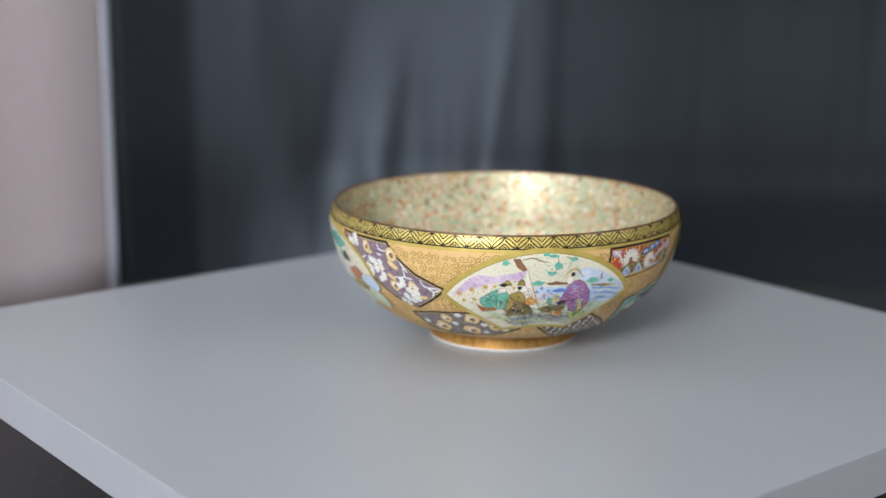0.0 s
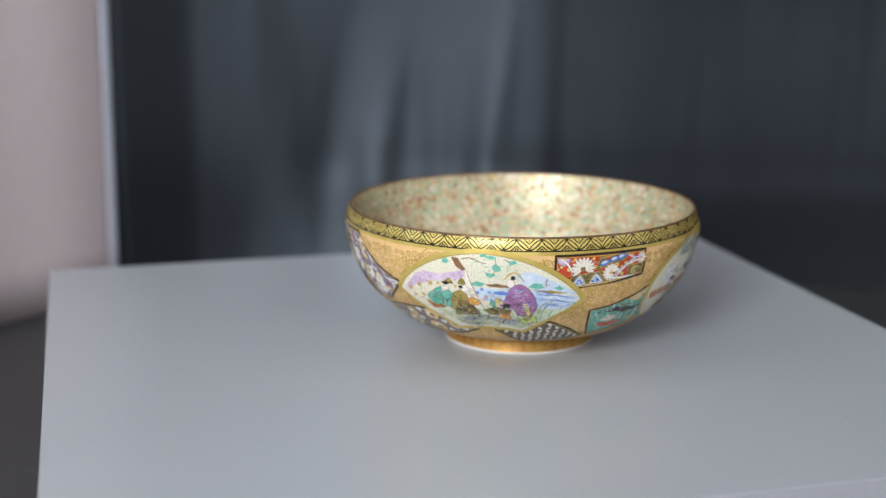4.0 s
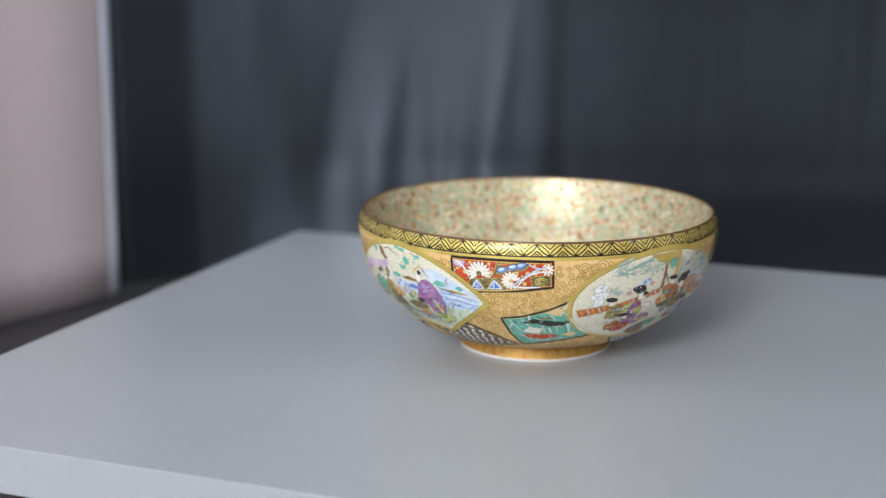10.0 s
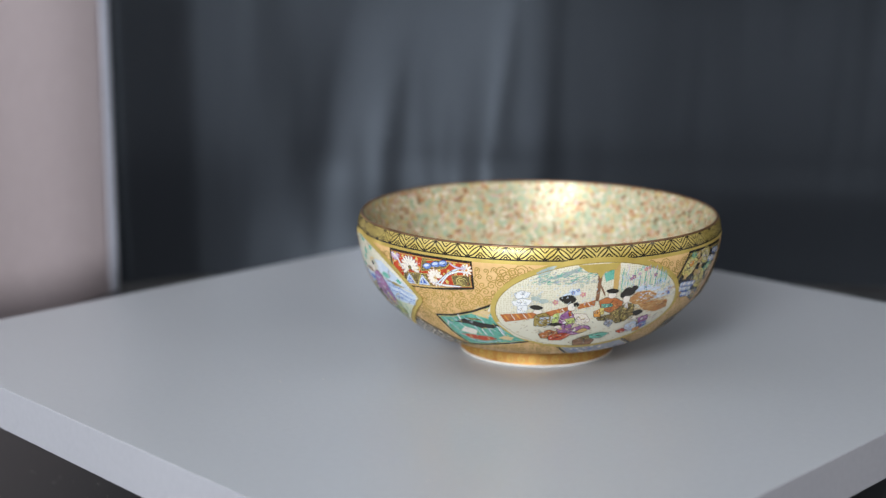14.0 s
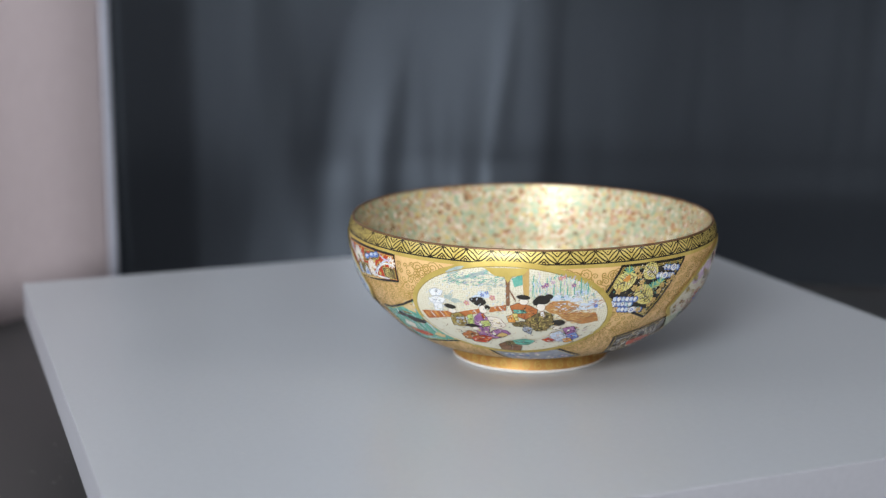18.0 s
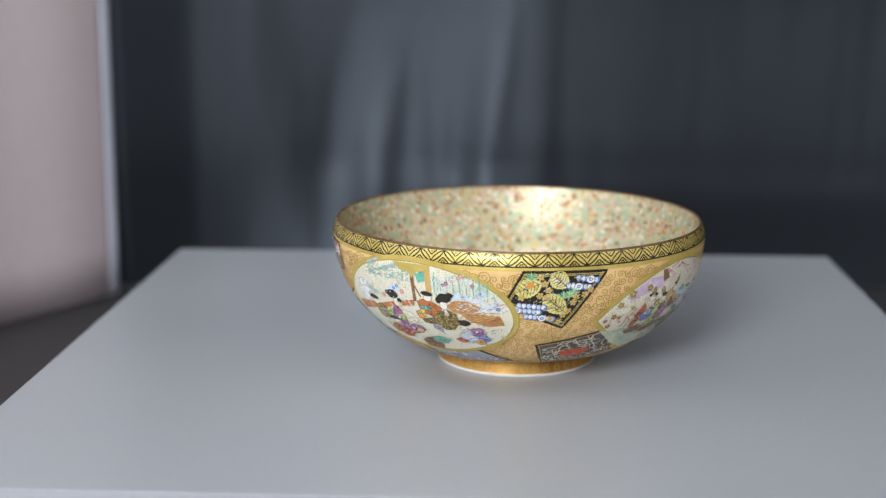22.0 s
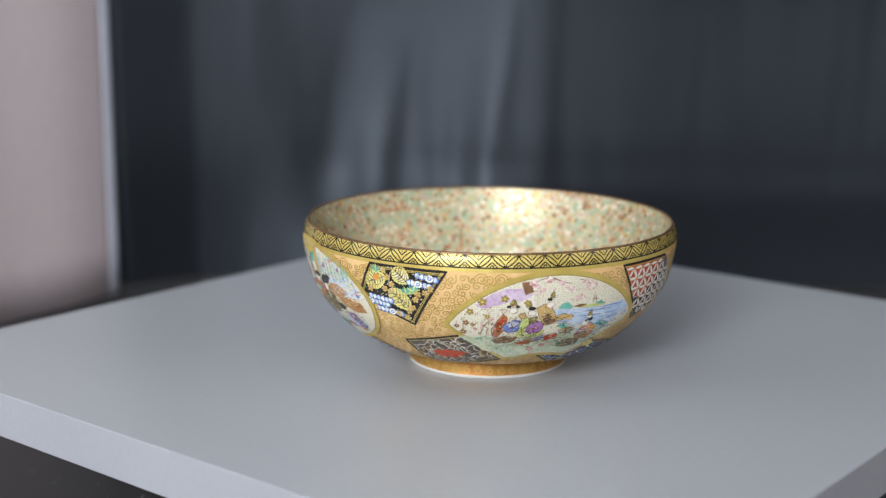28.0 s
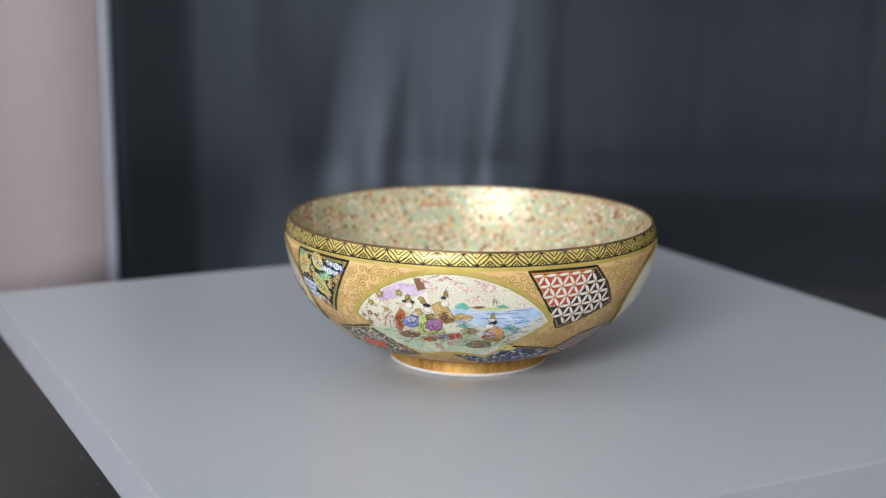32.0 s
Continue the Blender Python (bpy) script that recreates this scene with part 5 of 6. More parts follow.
stroke(PORCH, "iris_leaf", TEAL, 0.006, (0.118, 0.130), (0.120, 0.239))
stroke(PORCH, "iris_leaf", MEADOW, 0.006, (0.134, 0.139), (0.128, 0.224))
stroke(PORCH, "iris_leaf", TEAL, 0.006, (0.149, 0.149), (0.151, 0.210))
stroke(PORCH, "iris_leaf", MEADOW, 0.006, (0.165, 0.130), (0.159, 0.195))
stroke(PORCH, "iris_leaf", TEAL, 0.006, (0.181, 0.139), (0.181, 0.230))
stroke(PORCH, "iris_leaf", MEADOW, 0.006, (0.196, 0.148), (0.189, 0.215))
stroke(PORCH, "iris_leaf", TEAL, 0.006, (0.213, 0.130), (0.213, 0.200))
stroke(PORCH, "iris_leaf", MEADOW, 0.006, (0.228, 0.139), (0.219, 0.236))
stroke(PORCH, "iris_leaf", TEAL, 0.006, (0.243, 0.148), (0.243, 0.221))
stroke(PORCH, "iris_leaf", MEADOW, 0.006, (0.260, 0.128), (0.252, 0.205))
stroke(PORCH, "iris_leaf", TEAL, 0.006, (0.276, 0.137), (0.276, 0.190))
stroke(PORCH, "iris_leaf", MEADOW, 0.006, (0.291, 0.146), (0.282, 0.225))
stroke(PORCH, "iris_leaf", TEAL, 0.006, (0.309, 0.127), (0.306, 0.210))
stroke(PORCH, "iris_leaf", MEADOW, 0.006, (0.324, 0.135), (0.315, 0.194))
stroke(PORCH, "iris_leaf", TEAL, 0.006, (0.340, 0.144), (0.336, 0.229))
stroke(PORCH, "iris_leaf", MEADOW, 0.006, (0.358, 0.124), (0.346, 0.214))
stroke(PORCH, "iris_leaf", TEAL, 0.006, (0.373, 0.133), (0.371, 0.197))
flower(PORCH, "iris", PURPLE, YELLOW, 0.179, 0.192, 0.013)
flower(PORCH, "iris", PURPLE, YELLOW, 0.164, 0.183, 0.010)
flower(PORCH, "iris", ROSE, YELLOW, 0.241, 0.227, 0.013)
flower(PORCH, "iris", PURPLE, YELLOW, 0.304, 0.189, 0.012)
flower(PORCH, "iris", MAUVE, YELLOW, 0.209, 0.206, 0.010)
flower(PORCH, "iris", ROSE, YELLOW, 0.259, 0.232, 0.009)
shape(PORCH, "rock", ROCK, (0.168, 0.069), (0.214, 0.104), (0.281, 0.106), (0.341, 0.077), (0.322, 0.054), (0.279, 0.039), (0.233, 0.030), (0.197, 0.038))
shape(PORCH, "rock", ROCK, (0.233, 0.030), (0.315, 0.037), (0.428, 0.030), (0.452, -0.024), (0.371, -0.041), (0.284, -0.012))
brushwork(PORCH, "rock_brushwork", [RUST, OCHRE, SEPIA], 110, 0.19, 0.44, -0.03, 0.10, 0.03, 5, PORCH.pts, 51)
brushwork(PORCH, "pine_brushwork", [TEAL, SAGE, GREY], 170, -0.33, -0.03, 0.175, 0.262, 0.026, 12, PORCH.pts, 52)
brushwork(PORCH, "stone_brushwork", [GREY, WHITE, PALE_BLUE], 120, 0.20, 0.46, 0.045, 0.16, 0.016, 0, PORCH.pts, 53)
garment(PORCH, "lantern_cap", WHITE, (-0.395, 0.118), (-0.360, 0.136), (-0.317, 0.127), (-0.331, 0.099), (-0.383, 0.091))
garment(PORCH, "lantern_cap", WHITE, (-0.407, 0.074), (-0.357, 0.092), (-0.308, 0.083), (-0.329, 0.056), (-0.396, 0.049))
garment(PORCH, "lantern", WHITE, (-0.379, 0.048), (-0.333, 0.052), (-0.336, 0.010), (-0.384, 0.005))
blob(PORCH, "bush", SAGE, -0.294, 0.095, 0.022, 0.013, 0)
blob(PORCH, "bush", SAGE, -0.257, 0.080, 0.024, 0.013, 0)
blob(PORCH, "bush", PALE_BLUE, -0.110, 0.128, 0.027, 0.019, 0)
blob(PORCH, "bush", PALE_BLUE, -0.144, 0.112, 0.020, 0.013, 0)
flower(PORCH, "flower", BLUE, YELLOW, -0.118, 0.127, 0.012)
flower(PORCH, "flower", BLUE, YELLOW, -0.096, 0.141, 0.011)
flower(PORCH, "flower", ROSE, YELLOW, -0.070, 0.115, 0.016)
flower(PORCH, "flower", ROSE, YELLOW, -0.199, 0.074, 0.016)
flower(PORCH, "flower", SAGE, YELLOW, -0.081, 0.164, 0.012)
flower(PORCH, "flower", SAGE, YELLOW, -0.057, 0.181, 0.011)
flower(PORCH, "flower", SAGE, YELLOW, -0.277, 0.110, 0.012)
shape(PORCH, "railing", RUST, (-0.472, -0.012), (-0.287, 0.014), (-0.293, -0.024), (-0.448, -0.062))
shape(PORCH, "railing", RUST, (-0.246, 0.016), (-0.138, 0.047), (-0.135, 0.023), (-0.231, -0.015))
shape(PORCH, "railing", RUST, (-0.092, 0.058), (-0.004, 0.081), (-0.005, 0.047), (-0.089, 0.031))
stroke(PORCH, "rail_stripe", ORANGE, 0.01, (-0.450, -0.013), (-0.431, -0.048))
stroke(PORCH, "rail_stripe", CREAM, 0.005, (-0.415, -0.006), (-0.396, -0.041))
stroke(PORCH, "rail_stripe", ORANGE, 0.01, (-0.389, -0.001), (-0.369, -0.036))
stroke(PORCH, "rail_stripe", CREAM, 0.005, (-0.357, 0.004), (-0.337, -0.030))
stroke(PORCH, "rail_stripe", ORANGE, 0.01, (-0.333, 0.009), (-0.312, -0.025))
stroke(PORCH, "rail_stripe", ORANGE, 0.008, (-0.193, 0.030), (-0.178, 0.011))
stroke(PORCH, "rail_stripe", CREAM, 0.005, (-0.168, 0.036), (-0.153, 0.017))
stroke(PORCH, "rail_stripe", ORANGE, 0.008, (-0.067, 0.063), (-0.049, 0.041))
stroke(PORCH, "rail_stripe", CREAM, 0.005, (-0.042, 0.068), (-0.027, 0.046))
shape(PORCH, "post", SEPIA, (-0.006, 0.229), (0.014, 0.230), (0.010, 0.075), (-0.006, 0.074))
shape(PORCH, "beam", SEPIA, (-0.037, 0.248), (-0.017, 0.240), (-0.001, 0.206), (-0.007, 0.223))
shape(PORCH, "post", OCHRE, (0.070, 0.275), (0.100, 0.275), (0.100, 0.129), (0.076, 0.129))
shape(PORCH, "foliage", TEAL, (0.022, 0.222), (0.070, 0.252), (0.071, 0.193), (0.035, 0.180))
stroke(PORCH, "prop", SEPIA, 0.008, (0.011, 0.164), (0.040, 0.102))
garment(PORCH, "robe", OLIVE, (-0.299, -0.010), (-0.250, 0.012), (-0.220, -0.010), (-0.223, -0.080), (-0.301, -0.085))
garment(PORCH, "sash", PALE_BLUE, (-0.272, -0.021), (-0.224, -0.014), (-0.227, -0.030), (-0.273, -0.037))
garment(PORCH, "robe", LIME, (-0.206, -0.000), (-0.178, 0.011), (-0.182, -0.052), (-0.209, -0.060))
blob(PORCH, "disc", CREAM, -0.283, 0.018, 0.026, 0.018, 0)
blob(PORCH, "dark_cap", INK, -0.291, 0.042, 0.030, 0.014, -5)
garment(PORCH, "robe", CREAM, (-0.103, 0.004), (-0.043, -0.002), (-0.012, -0.051), (-0.060, -0.086), (-0.098, -0.054))
garment(PORCH, "robe", PURPLE, (-0.169, -0.007), (-0.135, 0.026), (-0.109, 0.003), (-0.093, -0.041), (-0.113, -0.127), (-0.161, -0.170), (-0.182, -0.107))
garment(PORCH, "collar", RED, (-0.133, 0.016), (-0.118, 0.021), (-0.113, -0.012), (-0.125, -0.013))
garment(PORCH, "robe", LIME, (-0.142, -0.031), (-0.100, -0.022), (-0.092, -0.058), (-0.137, -0.072))
garment(PORCH, "robe", PURPLE, (-0.123, -0.128), (-0.066, -0.082), (-0.015, -0.087), (0.007, -0.115), (-0.057, -0.156), (-0.119, -0.174))
blob(PORCH, "disc", CREAM, -0.119, 0.045, 0.023, 0.028, 0)
blob(PORCH, "dark_cap", INK, -0.138, 0.087, 0.034, 0.026, 0)
blob(PORCH, "dark_cap", INK, -0.165, 0.094, 0.016, 0.013, 0)
blob(PORCH, "dark_cap", INK, -0.098, 0.057, 0.014, 0.017, 0)
flower(PORCH, "motif", WHITE, YELLOW, -0.146, -0.055, 0.009)
flower(PORCH, "motif", YELLOW, YELLOW, -0.162, -0.104, 0.010)
flower(PORCH, "motif", WHITE, YELLOW, -0.084, -0.123, 0.010)
flower(PORCH, "motif", YELLOW, YELLOW, -0.039, -0.113, 0.009)
flower(PORCH, "motif", WHITE, YELLOW, -0.125, -0.108, 0.008)
garment(PORCH, "robe", RUST, (-0.277, -0.154), (-0.223, -0.113), (-0.169, -0.135), (-0.191, -0.191), (-0.262, -0.193))
garment(PORCH, "robe", RED, (-0.221, -0.174), (-0.151, -0.142), (-0.096, -0.156), (-0.140, -0.211), (-0.218, -0.212))
blob(PORCH, "dark_cap", INK, -0.193, -0.071, 0.036, 0.014, 0)
blob(PORCH, "disc", CREAM, -0.178, -0.091, 0.023, 0.015, 0)
blob(PORCH, "cup", OCHRE, -0.041, -0.129, 0.028, 0.018, 0)
garment(PORCH, "box", SEPIA, (-0.073, -0.219), (-0.015, -0.184), (0.064, -0.225), (0.052, -0.274), (-0.061, -0.272))
garment(PORCH, "box", UMBER, (-0.028, -0.186), (0.024, -0.176), (0.029, -0.209), (-0.026, -0.225))
garment(PORCH, "tray", TEAL, (0.012, -0.171), (0.082, -0.157), (0.136, -0.171), (0.101, -0.211), (0.029, -0.209))
garment(PORCH, "robe", RUST, (0.012, 0.075), (0.050, 0.093), (0.103, 0.081), (0.141, 0.058), (0.135, 0.013), (0.083, -0.003), (0.030, 0.024))
garment(PORCH, "fan", TEAL, (0.026, 0.055), (0.082, 0.054), (0.091, 0.037), (0.031, 0.031))
garment(PORCH, "robe", YELLOW, (0.022, 0.031), (0.044, 0.032), (0.052, -0.011), (0.030, -0.009))
garment(PORCH, "robe", ORANGE, (-0.006, 0.012), (0.022, 0.024), (0.038, -0.024), (0.003, -0.025))
blob(PORCH, "disc", CREAM, 0.077, 0.103, 0.024, 0.021, 0)
blob(PORCH, "dark_cap", INK, 0.074, 0.125, 0.028, 0.013, -5)
garment(PORCH, "robe", UMBER, (0.129, 0.027), (0.169, 0.048), (0.211, 0.031), (0.221, -0.025), (0.187, -0.075), (0.141, -0.084), (0.105, -0.049), (0.083, -0.007))
garment(PORCH, "robe", UMBER, (0.105, -0.021), (0.111, -0.053), (0.031, -0.052), (0.017, -0.032), (0.069, -0.015))
garment(PORCH, "robe", GREY, (0.077, -0.042), (0.120, -0.062), (0.112, -0.114), (0.071, -0.081))
garment(PORCH, "collar", WHITE, (0.153, 0.041), (0.169, 0.048), (0.176, 0.017), (0.162, 0.010))
blob(PORCH, "disc", CREAM, 0.157, 0.072, 0.023, 0.027, 0)
blob(PORCH, "dark_cap", INK, 0.161, 0.111, 0.032, 0.026, 0)
blob(PORCH, "dark_cap", INK, 0.192, 0.130, 0.016, 0.014, 0)
blob(PORCH, "dark_cap", INK, 0.132, 0.098, 0.012, 0.019, 0)
blob(PORCH, "dark_cap", INK, 0.246, -0.026, 0.031, 0.022, 0)
blob(PORCH, "disc", CREAM, 0.241, -0.058, 0.022, 0.017, 0)
garment(PORCH, "robe", PALE_BLUE, (0.208, -0.109), (0.259, -0.082), (0.308, -0.124), (0.299, -0.175), (0.234, -0.172))
garment(PORCH, "robe", PURPLE, (0.271, -0.064), (0.328, -0.050), (0.353, -0.097), (0.300, -0.113))
garment(PORCH, "robe", BLUE, (0.296, -0.123), (0.340, -0.096), (0.376, -0.140), (0.332, -0.172))
garment(PORCH, "robe", RED, (0.170, -0.160), (0.212, -0.140), (0.253, -0.168), (0.210, -0.182))
garment(PORCH, "robe", ORANGE, (0.283, -0.153), (0.326, -0.146), (0.346, -0.179), (0.302, -0.187))
flower(PORCH, "motif", WHITE, YELLOW, 0.258, -0.121, 0.009)
flower(PORCH, "motif", WHITE, YELLOW, 0.306, -0.079, 0.009)
# the riverside party
shape(RIVER, "water", WATER, (-0.004, 0.092), (0.133, 0.088), (0.269, 0.085), (0.399, 0.099), (0.452, 0.053), (0.389, -0.005), (0.324, -0.050), (0.214, -0.023), (0.127, -0.003), (0.029, 0.031))
shape(RIVER, "meadow", MEADOW, (-0.457, -0.076), (-0.295, -0.083), (-0.115, -0.101), (0.095, -0.066), (0.221, -0.062), (0.339, -0.047), (0.279, -0.159), (0.165, -0.253), (0.005, -0.220), (-0.147, -0.280), (-0.329, -0.198))
shape(RIVER, "cloud", MAUVE, (-0.361, 0.123), (-0.290, 0.184), (-0.224, 0.214), (-0.152, 0.213), (-0.138, 0.175), (-0.191, 0.150), (-0.262, 0.125), (-0.332, 0.104))
shape(RIVER, "cloud", MAUVE, (-0.185, 0.163), (-0.101, 0.189), (-0.112, 0.164), (-0.170, 0.145))
shape(RIVER, "curtain", CREAM, (-0.160, 0.137), (-0.101, 0.183), (-0.087, 0.109), (-0.130, 0.090))
shape(RIVER, "trunk", SEPIA, (-0.159, 0.245), (-0.118, 0.248), (-0.099, 0.195), (-0.138, 0.178))
stroke(RIVER, "branch", SEPIA, 0.006, (-0.085, 0.252), (-0.045, 0.265), (-0.018, 0.263), (0.032, 0.240), (0.075, 0.229))
stroke(RIVER, "branch", SEPIA, 0.004, (0.112, 0.249), (0.150, 0.233), (0.183, 0.208))
blob(RIVER, "blossom", PINK, -0.076, 0.211, 0.028, 0.027, 0)
blob(RIVER, "blossom", PINK, -0.035, 0.254, 0.027, 0.015, 0)
blob(RIVER, "blossom", PINK, 0.076, 0.199, 0.028, 0.015, 0)
blob(RIVER, "blossom", PINK, 0.121, 0.152, 0.041, 0.019, 0)
blob(RIVER, "blossom", PINK, 0.182, 0.211, 0.031, 0.027, 0)
blob(RIVER, "blossom", PINK, -0.101, 0.240, 0.020, 0.012, 0)
blob(RIVER, "blossom", PINK, 0.025, 0.234, 0.017, 0.012, 0)
blob(RIVER, "blossom", PINK, 0.138, 0.233, 0.018, 0.012, 0)
shape(RIVER, "hill", TEAL, (0.027, 0.096), (0.042, 0.122), (0.068, 0.131), (0.100, 0.102), (0.090, 0.089))
shape(RIVER, "hill", TEAL, (0.217, 0.108), (0.248, 0.122), (0.284, 0.100), (0.251, 0.093))
shape(RIVER, "bank", SEPIA, (0.095, 0.102), (0.136, 0.114), (0.174, 0.107), (0.148, 0.094))
shape(RIVER, "bank", LIME, (0.119, 0.092), (0.185, 0.106), (0.281, 0.097), (0.227, 0.088))
stroke(RIVER, "wave", BLUE, 0.005, (0.108, 0.066), (0.205, 0.066), (0.328, 0.067))
stroke(RIVER, "wave", BLUE, 0.005, (0.145, 0.040), (0.256, 0.038), (0.381, 0.041))
stroke(RIVER, "wave", WHITE, 0.005, (0.088, 0.079), (0.226, 0.051), (0.377, 0.019))
stroke(RIVER, "wave", BLUE, 0.005, (0.275, -0.008), (0.332, 0.006), (0.391, 0.014))
stroke(RIVER, "wave", BLUE, 0.004, (0.256, 0.079), (0.326, 0.084), (0.399, 0.083))
garment(RIVER, "isle", TEAL, (0.258, -0.026), (0.299, -0.010), (0.361, -0.037), (0.319, -0.054))
garment(RIVER, "isle", TEAL, (0.036, -0.010), (0.073, 0.006), (0.113, -0.010), (0.081, -0.030))
stroke(RIVER, "shade", OLIVE, 0.007, (0.279, -0.054), (0.343, -0.061), (0.406, -0.056))
garment(RIVER, "shoe", SEPIA, (-0.287, -0.102), (-0.215, -0.067), (-0.155, -0.085), (-0.179, -0.122), (-0.260, -0.133))
garment(RIVER, "robe", RUST, (-0.265, 0.028), (-0.234, 0.076), (-0.212, 0.051), (-0.222, -0.017), (-0.258, -0.082), (-0.281, -0.062))
garment(RIVER, "robe", RED, (-0.257, 0.021), (-0.230, 0.059), (-0.223, 0.025), (-0.248, -0.032), (-0.265, -0.025))
garment(RIVER, "robe", BLUE, (-0.230, 0.009), (-0.182, 0.043), (-0.142, 0.032), (-0.152, -0.026), (-0.203, -0.043), (-0.232, -0.026))
garment(RIVER, "robe", WATER, (-0.219, 0.011), (-0.183, 0.032), (-0.156, 0.023), (-0.187, -0.009))
garment(RIVER, "robe", OCHRE, (-0.163, 0.072), (-0.136, 0.083), (-0.121, 0.054), (-0.149, 0.045))
blob(RIVER, "disc", CREAM, -0.189, 0.096, 0.022, 0.018, 0)
blob(RIVER, "cap", INK, -0.209, 0.117, 0.011, 0.008, 0)
blob(RIVER, "cap", INK, -0.169, 0.117, 0.011, 0.008, 0)
blob(RIVER, "cap", OLIVE, -0.188, 0.144, 0.017, 0.017, 0)
garment(RIVER, "robe", LIME, (-0.147, 0.031), (-0.116, 0.058), (-0.105, 0.005), (-0.135, -0.088), (-0.163, -0.076))
garment(RIVER, "robe", PURPLE, (-0.110, 0.008), (-0.065, 0.032), (-0.033, 0.008), (-0.039, -0.036), (-0.088, -0.056), (-0.121, -0.036))
garment(RIVER, "robe", UMBER, (-0.111, 0.048), (-0.073, 0.060), (-0.066, 0.029), (-0.107, 0.019))
garment(RIVER, "sash", LIME, (-0.129, -0.063), (-0.054, -0.049), (-0.025, -0.031), (-0.034, -0.062), (-0.096, -0.085))
blob(RIVER, "disc", CREAM, -0.099, 0.079, 0.021, 0.018, 0)
blob(RIVER, "cap", INK, -0.101, 0.105, 0.016, 0.008, 0)
blob(RIVER, "cap", OLIVE, -0.116, 0.130, 0.014, 0.014, 0)
garment(RIVER, "robe", OCHRE, (-0.080, 0.106), (-0.038, 0.130), (-0.001, 0.095), (0.023, 0.045), (0.024, 0.013), (-0.025, 0.001), (-0.060, 0.047))
garment(RIVER, "robe", SEPIA, (-0.052, 0.057), (-0.009, 0.059), (0.024, 0.024), (-0.020, 0.005))
garment(RIVER, "robe", OCHRE, (-0.004, 0.045), (0.054, 0.066), (0.114, 0.052), (0.102, 0.027), (0.051, 0.020))
garment(RIVER, "sleeve", PALE_BLUE, (0.029, 0.024), (0.077, 0.031), (0.089, 0.013), (0.041, 0.006))
blob(RIVER, "disc", CREAM, -0.015, 0.121, 0.021, 0.019, 0)
blob(RIVER, "cap", INK, -0.022, 0.152, 0.013, 0.009, 0)
blob(RIVER, "cap", OLIVE, -0.010, 0.180, 0.011, 0.017, 0)
garment(RIVER, "shoe", RED, (-0.155, -0.130), (-0.085, -0.099), (-0.032, -0.076), (-0.038, -0.111), (-0.120, -0.153))
garment(RIVER, "shoe", RED, (-0.017, -0.076), (0.049, -0.061), (0.063, -0.104), (-0.002, -0.115))
garment(RIVER, "robe", OLIVE, (0.054, -0.038), (0.109, -0.022), (0.150, -0.040), (0.119, -0.066), (0.066, -0.065))
garment(RIVER, "mat", BLUE, (-0.061, -0.087), (-0.020, -0.076), (-0.008, -0.100), (-0.050, -0.117))
garment(RIVER, "robe", ORANGE, (0.163, -0.092), (0.184, -0.034), (0.226, -0.008), (0.264, -0.039), (0.283, -0.102), (0.251, -0.130), (0.189, -0.135))
garment(RIVER, "robe", RED, (0.158, -0.097), (0.185, -0.042), (0.210, -0.053), (0.200, -0.110))
blob(RIVER, "disc", CREAM, 0.194, -0.006, 0.023, 0.022, 0)
blob(RIVER, "cap", INK, 0.208, 0.016, 0.021, 0.014, 0)
blob(RIVER, "stripe", CREAM, 0.203, 0.034, 0.020, 0.006, 0)
blob(RIVER, "cap", OLIVE, 0.206, 0.059, 0.012, 0.017, 0)
garment(RIVER, "rock", UMBER, (0.079, -0.157), (0.125, -0.121), (0.208, -0.136), (0.218, -0.180), (0.135, -0.191), (0.095, -0.184))
garment(RIVER, "stump", YELLOW, (0.264, -0.179), (0.299, -0.161), (0.346, -0.178), (0.342, -0.224), (0.291, -0.222))
flower(RIVER, "flower", ROSE, YELLOW, -0.069, -0.188, 0.023)
flower(RIVER, "flower", ROSE, YELLOW, -0.005, -0.157, 0.022)
flower(RIVER, "flower", PINK, YELLOW, -0.055, -0.228, 0.017)
flower(RIVER, "flower", PINK, YELLOW, 0.022, -0.135, 0.012)
stroke(RIVER, "grass", TEAL, 0.005, (-0.281, -0.189), (-0.259, -0.159), (-0.256, -0.185), (-0.235, -0.150))
stroke(RIVER, "grass", TEAL, 0.005, (-0.377, -0.098), (-0.314, -0.072), (-0.281, -0.100))
stroke(RIVER, "grass", TEAL, 0.005, (0.023, -0.146), (0.065, -0.125), (0.098, -0.157))
stroke(RIVER, "grass", TEAL, 0.005, (0.272, -0.086), (0.318, -0.072), (0.357, -0.054))
flower(RIVER, "leaf_mark", OLIVE, YELLOW, -0.330, 0.143, 0.023)
flower(RIVER, "leaf_mark", OLIVE, YELLOW, -0.230, 0.162, 0.021)
flower(RIVER, "leaf_mark", OLIVE, YELLOW, -0.387, 0.088, 0.020)
flower(RIVER, "leaf_mark", SEPIA, YELLOW, -0.409, 0.022, 0.018)
flower(RIVER, "leaf_mark", SEPIA, YELLOW, -0.426, -0.038, 0.017)
flower(RIVER, "leaf_mark", OLIVE, YELLOW, -0.306, 0.061, 0.015)
flower(RIVER, "leaf_mark", OLIVE, YELLOW, -0.126, 0.139, 0.018)
flower(RIVER, "leaf_mark", SEPIA, YELLOW, -0.453, 0.000, 0.014)
flower(RIVER, "leaf_mark", SEPIA, YELLOW, -0.377, 0.013, 0.013)
flower(RIVER, "flower", PINK, YELLOW, -0.285, 0.050, 0.013)
flower(RIVER, "flower", PINK, YELLOW, -0.330, 0.008, 0.014)
